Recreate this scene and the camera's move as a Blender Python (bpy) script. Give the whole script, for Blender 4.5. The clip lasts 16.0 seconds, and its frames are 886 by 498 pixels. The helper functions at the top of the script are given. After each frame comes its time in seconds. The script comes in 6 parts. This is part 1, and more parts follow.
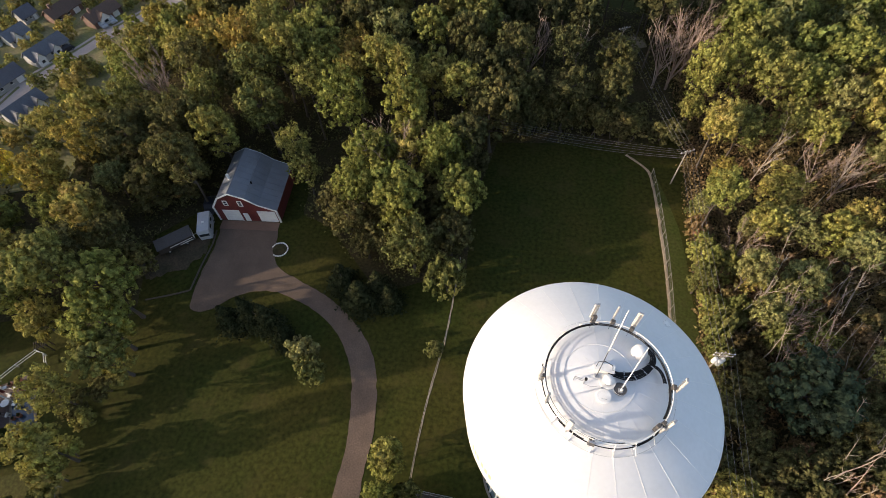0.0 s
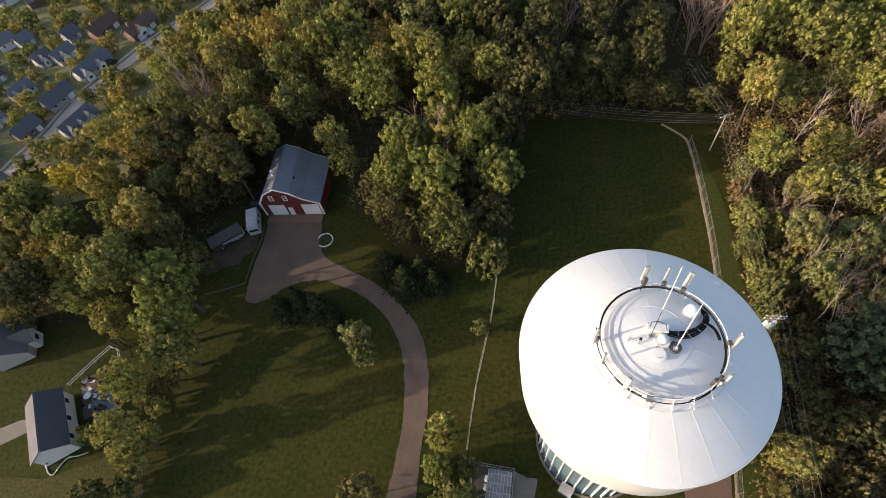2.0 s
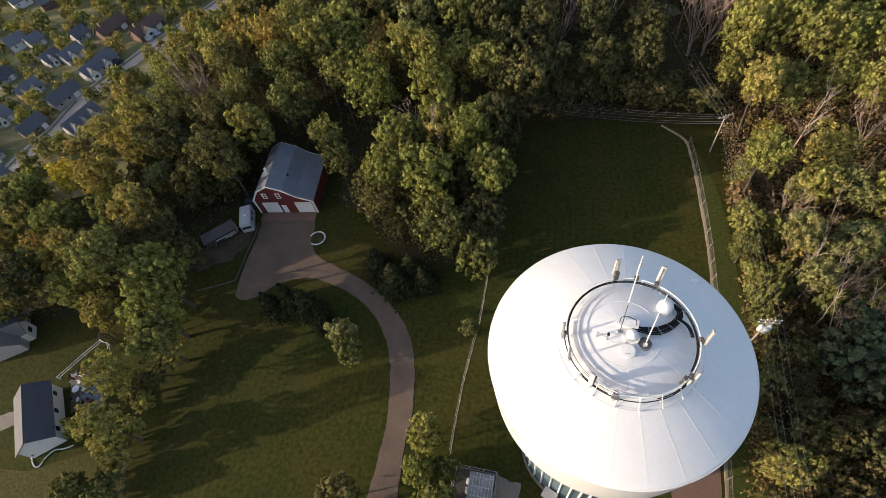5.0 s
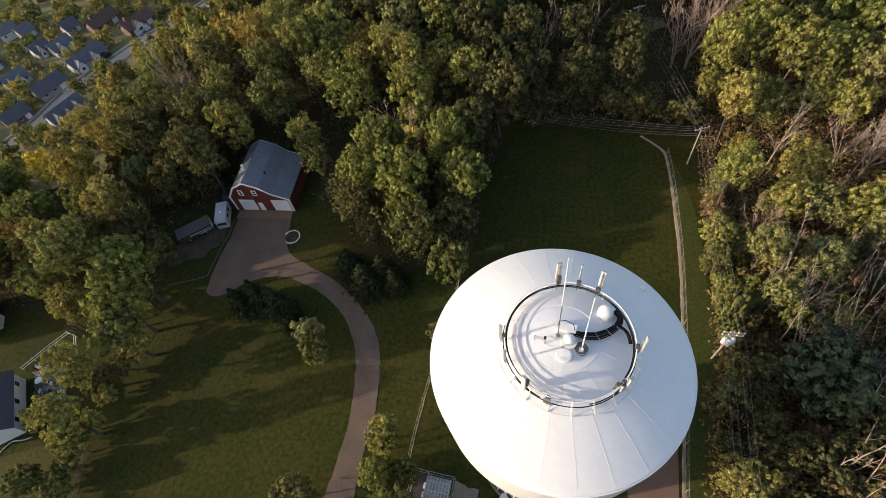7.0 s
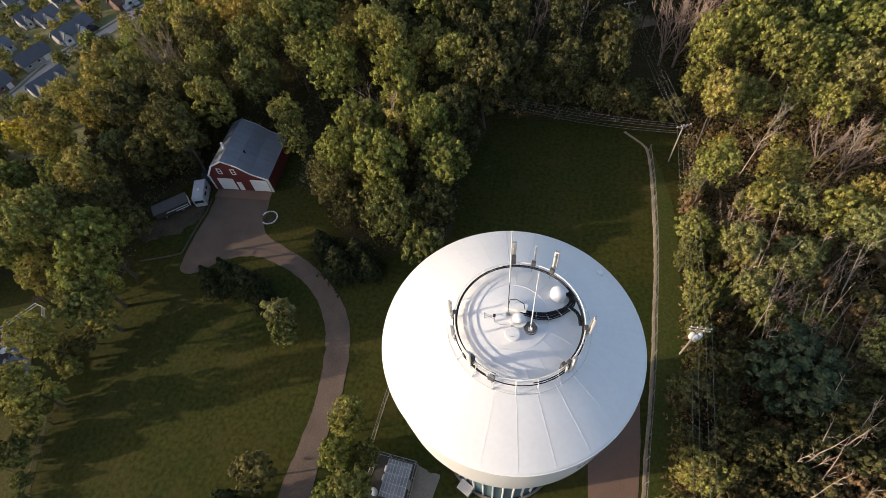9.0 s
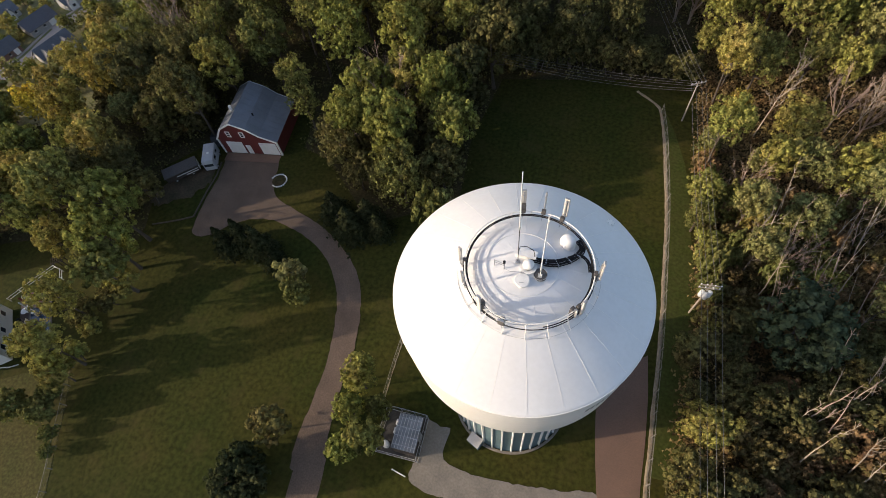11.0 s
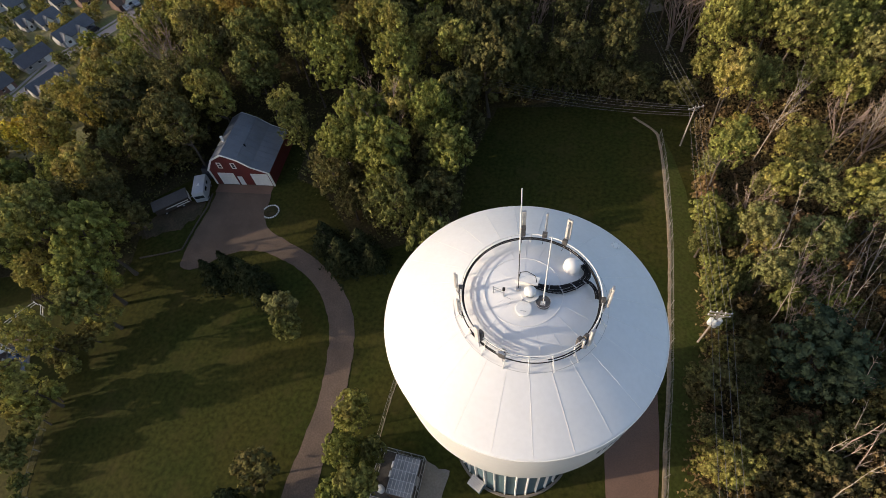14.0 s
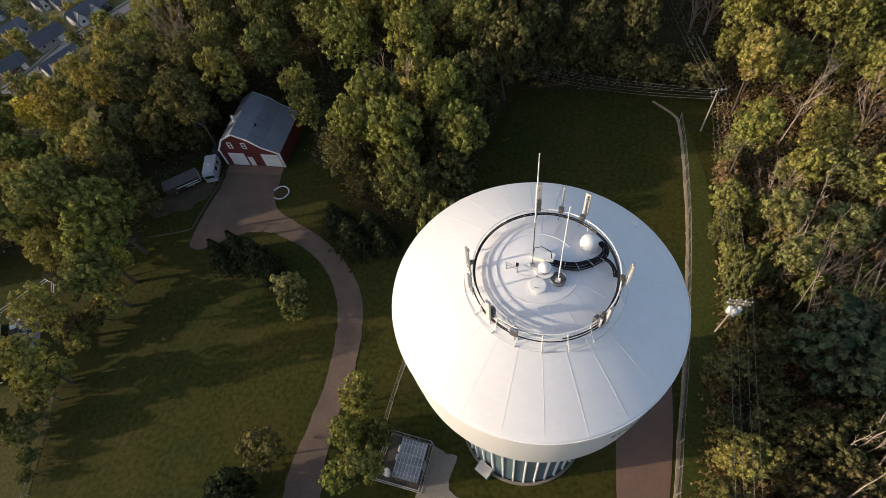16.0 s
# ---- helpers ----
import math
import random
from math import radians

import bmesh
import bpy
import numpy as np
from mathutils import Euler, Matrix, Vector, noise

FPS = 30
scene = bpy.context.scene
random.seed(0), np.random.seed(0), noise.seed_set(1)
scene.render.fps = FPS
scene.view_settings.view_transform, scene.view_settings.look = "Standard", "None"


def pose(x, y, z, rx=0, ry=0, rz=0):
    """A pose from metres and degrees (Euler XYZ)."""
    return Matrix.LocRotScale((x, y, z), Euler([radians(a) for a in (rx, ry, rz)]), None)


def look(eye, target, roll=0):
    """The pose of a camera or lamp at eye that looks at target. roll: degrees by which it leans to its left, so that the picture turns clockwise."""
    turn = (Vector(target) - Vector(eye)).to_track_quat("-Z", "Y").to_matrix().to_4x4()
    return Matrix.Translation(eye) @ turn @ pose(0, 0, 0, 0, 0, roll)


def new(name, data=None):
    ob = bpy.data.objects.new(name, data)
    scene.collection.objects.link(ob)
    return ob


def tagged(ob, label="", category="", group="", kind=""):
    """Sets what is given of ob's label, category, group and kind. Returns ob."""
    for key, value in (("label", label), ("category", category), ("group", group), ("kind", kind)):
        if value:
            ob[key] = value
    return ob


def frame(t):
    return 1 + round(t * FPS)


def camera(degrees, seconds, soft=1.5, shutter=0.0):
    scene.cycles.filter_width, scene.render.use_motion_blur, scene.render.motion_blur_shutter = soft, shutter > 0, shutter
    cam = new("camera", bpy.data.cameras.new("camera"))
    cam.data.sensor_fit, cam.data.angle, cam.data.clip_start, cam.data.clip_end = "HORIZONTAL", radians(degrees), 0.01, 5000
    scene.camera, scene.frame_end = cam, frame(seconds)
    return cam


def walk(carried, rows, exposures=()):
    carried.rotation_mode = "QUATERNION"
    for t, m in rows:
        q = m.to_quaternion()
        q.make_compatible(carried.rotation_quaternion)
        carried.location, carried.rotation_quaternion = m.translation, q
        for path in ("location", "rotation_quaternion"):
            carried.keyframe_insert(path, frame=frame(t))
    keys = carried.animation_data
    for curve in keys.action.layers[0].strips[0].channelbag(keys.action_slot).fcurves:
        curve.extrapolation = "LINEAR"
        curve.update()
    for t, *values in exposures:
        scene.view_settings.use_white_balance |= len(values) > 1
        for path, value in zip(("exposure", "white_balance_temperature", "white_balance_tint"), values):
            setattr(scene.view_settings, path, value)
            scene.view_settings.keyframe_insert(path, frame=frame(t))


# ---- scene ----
from mathutils.geometry import tessellate_polygon

# ---- camera and its walk ----
cam = camera(83.0, 16.0, soft=0.5)
walk(cam, [
    (0, pose(-8.003, -13.785, 69.465, 34.035, 1.678, 9.160)),
    (0.5, pose(-8.149, -14.268, 69.086, 32.211, 3.188, 9.229)),
    (1, pose(-8.546, -14.849, 69.588, 31.724, 4.229, 9.412)),
    (1.5, pose(-9.028, -15.413, 70.305, 32.216, 5.257, 9.178)),
    (2, pose(-9.181, -15.754, 70.389, 32.613, 6.559, 8.316)),
    (2.5, pose(-8.939, -15.891, 70.293, 32.247, 6.042, 9.310)),
    (3, pose(-8.914, -16.195, 70.858, 33.469, 6.516, 9.366)),
    (3.2, pose(-8.620, -16.108, 70.563, 33.087, 6.894, 8.954)),
    (5.3, pose(-5.292, -15.699, 68.464, 33.829, 7.268, 10.001)),
    (5.5, pose(-4.910, -15.678, 68.665, 34.800, 6.917, 10.049)),
    (6, pose(-4.140, -15.691, 68.344, 33.801, 7.488, 10.022)),
    (6.5, pose(-3.089, -15.495, 68.044, 34.155, 7.593, 10.184)),
    (7, pose(-1.877, -15.313, 67.529, 34.485, 6.063, 11.287)),
    (7.5, pose(-0.887, -15.332, 67.257, 34.652, 5.570, 11.394)),
    (8, pose(0.250, -15.410, 66.317, 32.948, 4.613, 11.982)),
    (8.5, pose(0.781, -15.538, 66.191, 33.649, 3.889, 13.130)),
    (9, pose(1.017, -15.750, 66.148, 34.200, 4.189, 12.884)),
    (9.2, pose(1.076, -15.728, 65.955, 33.576, 4.559, 12.660)),
    (11.3, pose(1.216, -17.316, 65.071, 30.732, 5.153, 13.615)),
    (11.5, pose(1.221, -17.223, 64.526, 30.533, 5.125, 14.009)),
    (12, pose(1.105, -17.317, 64.437, 31.663, 5.131, 14.078)),
    (12.5, pose(1.140, -16.629, 64.073, 33.953, 5.293, 13.153)),
    (13, pose(1.131, -16.383, 63.873, 35.178, 4.896, 12.724)),
    (13.5, pose(0.971, -16.244, 63.280, 35.001, 5.544, 12.659)),
    (14, pose(1.027, -16.243, 62.961, 34.694, 5.413, 12.488)),
    (14.5, pose(0.816, -16.161, 62.863, 36.103, 5.617, 12.883)),
    (15, pose(1.067, -16.348, 62.267, 34.327, 5.166, 13.170)),
    (15.5, pose(0.937, -16.642, 61.882, 33.772, 5.579, 13.501)),
    (16, pose(0.914, -16.394, 61.237, 33.791, 5.930, 14.008)),
], exposures=((0, 0.16, 6600, 15), (6, 0.1, 6600, 15), (9, 0.02, 6600, 15), (12, -0.05, 6600, 15), (16, -0.19, 6600, 15)))

# ---- world, sun ----
SUN_EL, SUN_AZ = radians(15.8), math.atan2(-0.36, -0.93)
world = bpy.data.worlds.new("world")
scene.world = world
world.use_nodes = True
wn = world.node_tree.nodes
sky = wn.new("ShaderNodeTexSky")
sky.sky_type = "NISHITA"
sky.sun_disc = False
sky.sun_elevation = SUN_EL
sky.sun_rotation = math.pi / 2 - SUN_AZ
sky.air_density, sky.dust_density = 1.0, 2.1
wn["Background"].inputs["Strength"].default_value = 0.27
world.node_tree.links.new(sky.outputs[0], wn["Background"].inputs["Color"])
sun_vec = Vector((math.cos(SUN_EL) * math.cos(SUN_AZ), math.cos(SUN_EL) * math.sin(SUN_AZ), math.sin(SUN_EL)))
sun_data = bpy.data.lights.new("sun", "SUN")
sun_data.energy, sun_data.angle, sun_data.color = 5.05, radians(0.7), (1.0, 0.87, 0.67)
sun_ob = new("sun", sun_data)
sun_ob.matrix_world = look(sun_vec * 300, (0, 0, 0))

# ---- materials ----
MATS = {}


def material(name, colour, second=None, rough=0.8, metal=0.0, scale=1.0, fine=12.0, bump=0.15, amount=0.5, dirt=0.35, spec=0.5, random_tint=0.0):
    """Two scales of variation between two colours, with grain bump; scale is in features a metre."""
    m = bpy.data.materials.new(name)
    m.use_nodes = True
    nt = m.node_tree
    n, link = nt.nodes, nt.links.new
    bsdf = n["Principled BSDF"]
    tc = n.new("ShaderNodeTexCoord")
    big, small = n.new("ShaderNodeTexNoise"), n.new("ShaderNodeTexNoise")
    big.inputs["Scale"].default_value, small.inputs["Scale"].default_value = scale, fine
    big.inputs["Detail"].default_value, small.inputs["Detail"].default_value = 5, 4
    link(tc.outputs["Object"], big.inputs["Vector"])
    link(tc.outputs["Object"], small.inputs["Vector"])
    ramp = n.new("ShaderNodeMapRange")
    ramp.inputs["From Min"].default_value, ramp.inputs["From Max"].default_value = 0.32, 0.68
    link(big.outputs["Fac"], ramp.inputs["Value"])
    mix = n.new("ShaderNodeMix")
    mix.data_type = "RGBA"
    second = second or tuple(c * 0.8 for c in colour)
    mix.inputs["A"].default_value, mix.inputs["B"].default_value = (*colour, 1), (*second, 1)
    mul = n.new("ShaderNodeMath")
    mul.operation = "MULTIPLY"
    mul.inputs[1].default_value = amount
    link(ramp.outputs[0], mul.inputs[0])
    link(mul.outputs[0], mix.inputs["Factor"])
    hsv = n.new("ShaderNodeHueSaturation")
    mr = n.new("ShaderNodeMapRange")
    mr.inputs["From Min"].default_value, mr.inputs["From Max"].default_value = 0.3, 0.7
    mr.inputs["To Min"].default_value, mr.inputs["To Max"].default_value = 1 - dirt, 1 + dirt
    link(small.outputs["Fac"], mr.inputs["Value"])
    value = mr.outputs[0]
    if random_tint:
        info = n.new("ShaderNodeObjectInfo")
        rr = n.new("ShaderNodeMapRange")
        rr.inputs["To Min"].default_value, rr.inputs["To Max"].default_value = 1 - random_tint, 1 + random_tint
        link(info.outputs["Random"], rr.inputs["Value"])
        both = n.new("ShaderNodeMath")
        both.operation = "MULTIPLY"
        link(value, both.inputs[0])
        link(rr.outputs[0], both.inputs[1])
        value = both.outputs[0]
    link(value, hsv.inputs["Value"])
    link(mix.outputs["Result"], hsv.inputs["Color"])
    link(hsv.outputs[0], bsdf.inputs["Base Color"])
    bsdf.inputs["Roughness"].default_value, bsdf.inputs["Metallic"].default_value = rough, metal
    bsdf.inputs["Specular IOR Level"].default_value = spec
    if bump:
        b = n.new("ShaderNodeBump")
        b.inputs["Strength"].default_value, b.inputs["Distance"].default_value = bump, 0.02
        link(small.outputs["Fac"], b.inputs["Height"])
        link(b.outputs[0], bsdf.inputs["Normal"])
    MATS[name] = m
    return m


def leaf_material(name, stops, translucent=0.3, spread=0.34):
    """Foliage: a hue for each tree from its object's random number, a shade for each spray."""
    m = bpy.data.materials.new(name)
    m.use_nodes = True
    nt = m.node_tree
    n, link = nt.nodes, nt.links.new
    n.remove(n["Principled BSDF"])
    info, geo = n.new("ShaderNodeObjectInfo"), n.new("ShaderNodeNewGeometry")
    ramp = n.new("ShaderNodeValToRGB")
    cr = ramp.color_ramp
    while len(cr.elements) < len(stops):
        cr.elements.new(0.5)
    for e, (p, c) in zip(cr.elements, stops):
        e.position, e.color = p, (*c, 1)
    link(info.outputs["Random"], ramp.inputs["Fac"])
    mr = n.new("ShaderNodeMapRange")
    mr.inputs["To Min"].default_value, mr.inputs["To Max"].default_value = 1 - spread, 1 + spread
    link(geo.outputs["Random Per Island"], mr.inputs["Value"])
    tc, nz = n.new("ShaderNodeTexCoord"), n.new("ShaderNodeTexNoise")
    nz.inputs["Scale"].default_value = 0.35
    link(tc.outputs["Object"], nz.inputs["Vector"])
    hr = n.new("ShaderNodeMapRange")
    hr.inputs["From Min"].default_value, hr.inputs["From Max"].default_value = 0.3, 0.7
    hr.inputs["To Min"].default_value, hr.inputs["To Max"].default_value = 0.476, 0.518
    link(nz.outputs["Fac"], hr.inputs["Value"])
    hsv = n.new("ShaderNodeHueSaturation")
    link(hr.outputs[0], hsv.inputs["Hue"])
    clump = n.new("ShaderNodeTexNoise")
    clump.inputs["Scale"].default_value, clump.inputs["Detail"].default_value = 1.1, 1
    link(tc.outputs["Object"], clump.inputs["Vector"])
    cm = n.new("ShaderNodeMapRange")
    cm.inputs["From Min"].default_value, cm.inputs["From Max"].default_value = 0.35, 0.65
    cm.inputs["To Min"].default_value, cm.inputs["To Max"].default_value = 0.64, 1.4
    link(clump.outputs["Fac"], cm.inputs["Value"])
    shade = n.new("ShaderNodeMath")
    shade.operation = "MULTIPLY"
    link(mr.outputs[0], shade.inputs[0])
    link(cm.outputs[0], shade.inputs[1])
    link(shade.outputs[0], hsv.inputs["Value"])
    link(ramp.outputs[0], hsv.inputs["Color"])
    dif, tr = n.new("ShaderNodeBsdfDiffuse"), n.new("ShaderNodeBsdfTranslucent")
    mix = n.new("ShaderNodeMixShader")
    mix.inputs["Fac"].default_value = translucent
    link(hsv.outputs[0], dif.inputs["Color"])
    link(hsv.outputs[0], tr.inputs["Color"])
    link(dif.outputs[0], mix.inputs[1])
    link(tr.outputs[0], mix.inputs[2])
    link(mix.outputs[0], n["Material Output"].inputs["Surface"])
    MATS[name] = m
    return m


WHITE = material("tank_paint", (0.67, 0.67, 0.668), (0.62, 0.61, 0.594), rough=0.42, scale=0.35, fine=3, bump=0.02, amount=0.5, dirt=0.025)
WHITE2 = material("white_steel", (0.78, 0.77, 0.74), (0.6, 0.58, 0.55), rough=0.5, scale=2, fine=30, dirt=0.08)
TEAL = material("column_paint", (0.085, 0.135, 0.155), (0.06, 0.1, 0.12), rough=0.5, scale=0.5, fine=6, dirt=0.06, bump=0.03)
BLACK = material("black_cable", (0.012, 0.012, 0.013), rough=0.75, dirt=0.3, spec=0.2)
STEEL = material("galvanised_steel", (0.45, 0.46, 0.47), (0.33, 0.33, 0.33), rough=0.45, metal=0.7, scale=4, fine=40, dirt=0.1)
GREYP = material("grey_antenna", (0.56, 0.52, 0.48), (0.45, 0.42, 0.38), rough=0.55, scale=3, dirt=0.08)
RED = material("barn_siding", (0.13, 0.02, 0.017), (0.09, 0.017, 0.015), rough=0.75, scale=0.8, fine=14, dirt=0.2)
TRIM = material("white_trim", (0.75, 0.74, 0.72), (0.62, 0.6, 0.57), rough=0.6, scale=2, dirt=0.06)
METALROOF = material("grey_roof", (0.17, 0.18, 0.2), (0.10, 0.105, 0.12), rough=0.42, scale=0.5, fine=9, dirt=0.15)
SHINGLE = material("shingle", (0.085, 0.083, 0.095), (0.06, 0.058, 0.065), rough=0.9, scale=0.7, fine=10, dirt=0.3, random_tint=0.25)
BROWNSH = material("brown_shingle", (0.12, 0.075, 0.055), (0.09, 0.06, 0.045), rough=0.9, scale=0.7, fine=10, dirt=0.3, random_tint=0.25)
BRICK = material("far_brick", (0.19, 0.115, 0.09), (0.14, 0.09, 0.07), rough=0.9, scale=1, fine=12, dirt=0.25)
SIDING = material("siding", (0.72, 0.71, 0.68), (0.62, 0.61, 0.58), rough=0.7, scale=1, fine=8, dirt=0.06)
GLASS = material("window_glass", (0.03, 0.035, 0.04), rough=0.08, dirt=0.1, bump=0)
GRAVEL = material("gravel", (0.136, 0.092, 0.065), (0.088, 0.061, 0.044), rough=0.95, scale=0.35, fine=5, bump=0.5, dirt=0.22, amount=0.8)
ASPHALT = material("asphalt", (0.17, 0.10, 0.068), (0.125, 0.078, 0.055), rough=0.9, scale=0.3, fine=8, bump=0.3, dirt=0.15)
CONCRETE = material("concrete", (0.21, 0.18, 0.145), (0.15, 0.13, 0.105), rough=0.9, scale=0.5, fine=4, bump=0.3, dirt=0.16, amount=0.8)
DIRT = material("bare_earth", (0.32, 0.25, 0.17), (0.2, 0.15, 0.095), rough=0.95, scale=0.5, fine=3, bump=0.4, dirt=0.25, amount=0.8)
DARKWOOD = material("dark_wood", (0.05, 0.037, 0.03), (0.035, 0.027, 0.022), rough=0.85, scale=1.5, fine=14, dirt=0.25)
BARK = material("bark", (0.085, 0.066, 0.05), (0.05, 0.04, 0.032), rough=0.95, scale=1.2, fine=14, dirt=0.3, bump=0.4)
PALEBARK = material("pale_bark", (0.33, 0.27, 0.21), (0.21, 0.17, 0.132), rough=0.9, scale=1.0, fine=10, dirt=0.25, random_tint=0.25)
STONE = material("white_stone", (0.75, 0.72, 0.68), (0.6, 0.58, 0.54), rough=0.85, scale=3, dirt=0.15, random_tint=0.12)
WATER = material("pool_water", (0.03, 0.05, 0.075), (0.025, 0.04, 0.06), rough=0.06, scale=1, dirt=0.05, bump=0.03)
BLUE = material("dark_vehicle_paint", (0.02, 0.022, 0.03), rough=0.3, dirt=0.1)
RUBBER = material("rubber", (0.02, 0.02, 0.02), rough=0.9)

OAK = leaf_material("oak_leaves", [(0.0, (0.140, 0.144, 0.048)), (0.35, (0.200, 0.200, 0.062)), (0.7, (0.258, 0.240, 0.070)), (1.0, (0.312, 0.262, 0.078))])
# Dark leaf colour; also stands in for shade in parts of the woods.
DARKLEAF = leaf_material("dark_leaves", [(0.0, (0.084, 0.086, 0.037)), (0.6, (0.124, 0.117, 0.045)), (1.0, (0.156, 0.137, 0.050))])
GOLD = leaf_material("gold_leaves", [(0.0, (0.481, 0.392, 0.057)), (1.0, (0.516, 0.414, 0.063))])
CONIFER = leaf_material("conifer_needles", [(0.0, (0.026, 0.031, 0.014)), (1.0, (0.036, 0.040, 0.018))], translucent=0.1)
SCRUB = leaf_material("scrub_leaves", [(0.0, (0.150, 0.138, 0.055)), (0.5, (0.205, 0.165, 0.068)), (1.0, (0.245, 0.165, 0.080))])


# ---- mesh tools ----
def finish(name, bm, mat, parent=None, smooth=False):
    me = bpy.data.meshes.new(name)
    bm.to_mesh(me)
    bm.free()
    if mat:
        me.materials.append(mat)
    if smooth:
        me.polygons.foreach_set("use_smooth", [True] * len(me.polygons))
    ob = new(name, me)
    ob.parent = parent
    return ob


def part(name, bm, mat, parent, label="", smooth=False):
    return tagged(finish(name, bm, mat, parent, smooth), label)


def empty(name, m, label, category, group=""):
    ob = new(name)
    ob.empty_display_size = 0.3
    ob.matrix_world = m
    return tagged(ob, label, category, group)


def box(bm, x0, y0, z0, x1, y1, z1, m=None, bevel=0.0):
    v = [bm.verts.new((x, y, z)) for z in (z0, z1) for x, y in ((x0, y0), (x1, y0), (x1, y1), (x0, y1))]
    f = [bm.faces.new([v[i] for i in q]) for q in ((3, 2, 1, 0), (4, 5, 6, 7), (0, 1, 5, 4), (1, 2, 6, 5), (2, 3, 7, 6), (3, 0, 4, 7))]
    if bevel:
        es = list({e for q in f for e in q.edges})
        v = bmesh.ops.bevel(bm, geom=es, offset=bevel, segments=1, affect="EDGES")["verts"] or v
    if m is not None:
        vs = {w for w in v}
        bmesh.ops.transform(bm, matrix=m, verts=list(vs))
    return bm


def new_box(*a, **k):
    return box(bmesh.new(), *a, **k)


def tube(bm, p, q, r0, r1=None, n=8, cap=True):
    p, q = Vector(p), Vector(q)
    r1 = r0 if r1 is None else r1
    d = (q - p).normalized()
    u = d.orthogonal().normalized()
    w = d.cross(u)
    a = [bm.verts.new(p + (u * math.cos(t) + w * math.sin(t)) * r0) for t in (2 * math.pi * i / n for i in range(n))]
    b = [bm.verts.new(q + (u * math.cos(t) + w * math.sin(t)) * r1) for t in (2 * math.pi * i / n for i in range(n))]
    for i in range(n):
        bm.faces.new((a[i], a[(i + 1) % n], b[(i + 1) % n], b[i]))
    if cap:
        bm.faces.new(a[::-1])
        bm.faces.new(b)
    return bm


def chain(bm, pts, r, n=6, taper=1.0):
    """A bent round bar through points, its rings shared."""
    pts = [Vector(p) for p in pts]
    rings = []
    for i, p in enumerate(pts):
        d = (pts[min(i + 1, len(pts) - 1)] - pts[max(i - 1, 0)]).normalized()
        u = d.cross(Vector((0, 0, 1)))
        u = u.normalized() if u.length > 1e-4 else Vector((1, 0, 0))
        w = d.cross(u)
        k = r * (1 + (taper - 1) * i / (len(pts) - 1))
        rings.append([bm.verts.new(p + (u * math.cos(t) + w * math.sin(t)) * k) for t in (2 * math.pi * j / n for j in range(n))])
    for a, b in zip(rings, rings[1:]):
        for j in range(n):
            bm.faces.new((a[j], a[(j + 1) % n], b[(j + 1) % n], b[j]))
    bm.faces.new(rings[0][::-1])
    bm.faces.new(rings[-1])
    return bm


def hoop(bm, r, z, thick, n=96, sides=6, a0=0.0, a1=2 * math.pi):
    full = a1 - a0 > 6.28
    rings = []
    for i in range(n if full else n + 1):
        a = a0 + (a1 - a0) * i / n
        rings.append([bm.verts.new(((r + thick * math.cos(t)) * math.cos(a), (r + thick * math.cos(t)) * math.sin(a), z + thick * math.sin(t))) for t in (2 * math.pi * j / sides for j in range(sides))])
    for i in range(n):
        a, b = rings[i], rings[(i + 1) % len(rings)]
        for j in range(sides):
            bm.faces.new((a[j], b[j], b[(j + 1) % sides], a[(j + 1) % sides]))
    return bm


def lathe(bm, profile, n=96, close=False):
    rings = []
    for r, z in profile:
        if r < 1e-4:
            rings.append([bm.verts.new((0, 0, z))])
        else:
            rings.append([bm.verts.new((r * math.cos(2 * math.pi * i / n), r * math.sin(2 * math.pi * i / n), z)) for i in range(n)])
    for a, b in zip(rings, rings[1:]):
        for i in range(n):
            j = (i + 1) % n
            q = [a[0] if len(a) == 1 else a[i], a[0] if len(a) == 1 else a[j], b[0] if len(b) == 1 else b[j], b[0] if len(b) == 1 else b[i]]
            q = list(dict.fromkeys(q))
            bm.faces.new(q)
    return bm


def slab(bm, pts, z0, z1):
    """A flat plate with the outline pts."""
    lo = [bm.verts.new((x, y, z0)) for x, y in pts]
    hi = [bm.verts.new((x, y, z1)) for x, y in pts]
    n = len(pts)
    for a, b, c in tessellate_polygon([[Vector((x, y, 0)) for x, y in pts]]):
        bm.faces.new((hi[a], hi[b], hi[c]))
        bm.faces.new((lo[c], lo[b], lo[a]))
    for i in range(n):
        bm.faces.new((lo[i], lo[(i + 1) % n], hi[(i + 1) % n], hi[i]))
    bmesh.ops.recalc_face_normals(bm, faces=bm.faces[:])
    return bm


def smooth_line(pts, step=1.0):
    """Points along a Catmull-Rom curve through pts."""
    p = [Vector((*q, 0)) if len(q) == 2 else Vector(q) for q in pts]
    p = [p[0] * 2 - p[1]] + p + [p[-1] * 2 - p[-2]]
    out = []
    for a, b, c, d in zip(p, p[1:], p[2:], p[3:]):
        n = max(1, int((c - b).length / step))
        for i in range(n):
            t = i / n
            out.append(0.5 * (2 * b + (c - a) * t + (2 * a - 5 * b + 4 * c - d) * t * t + (3 * b - a - 3 * c + d) * t ** 3))
    return out + [p[-2]]


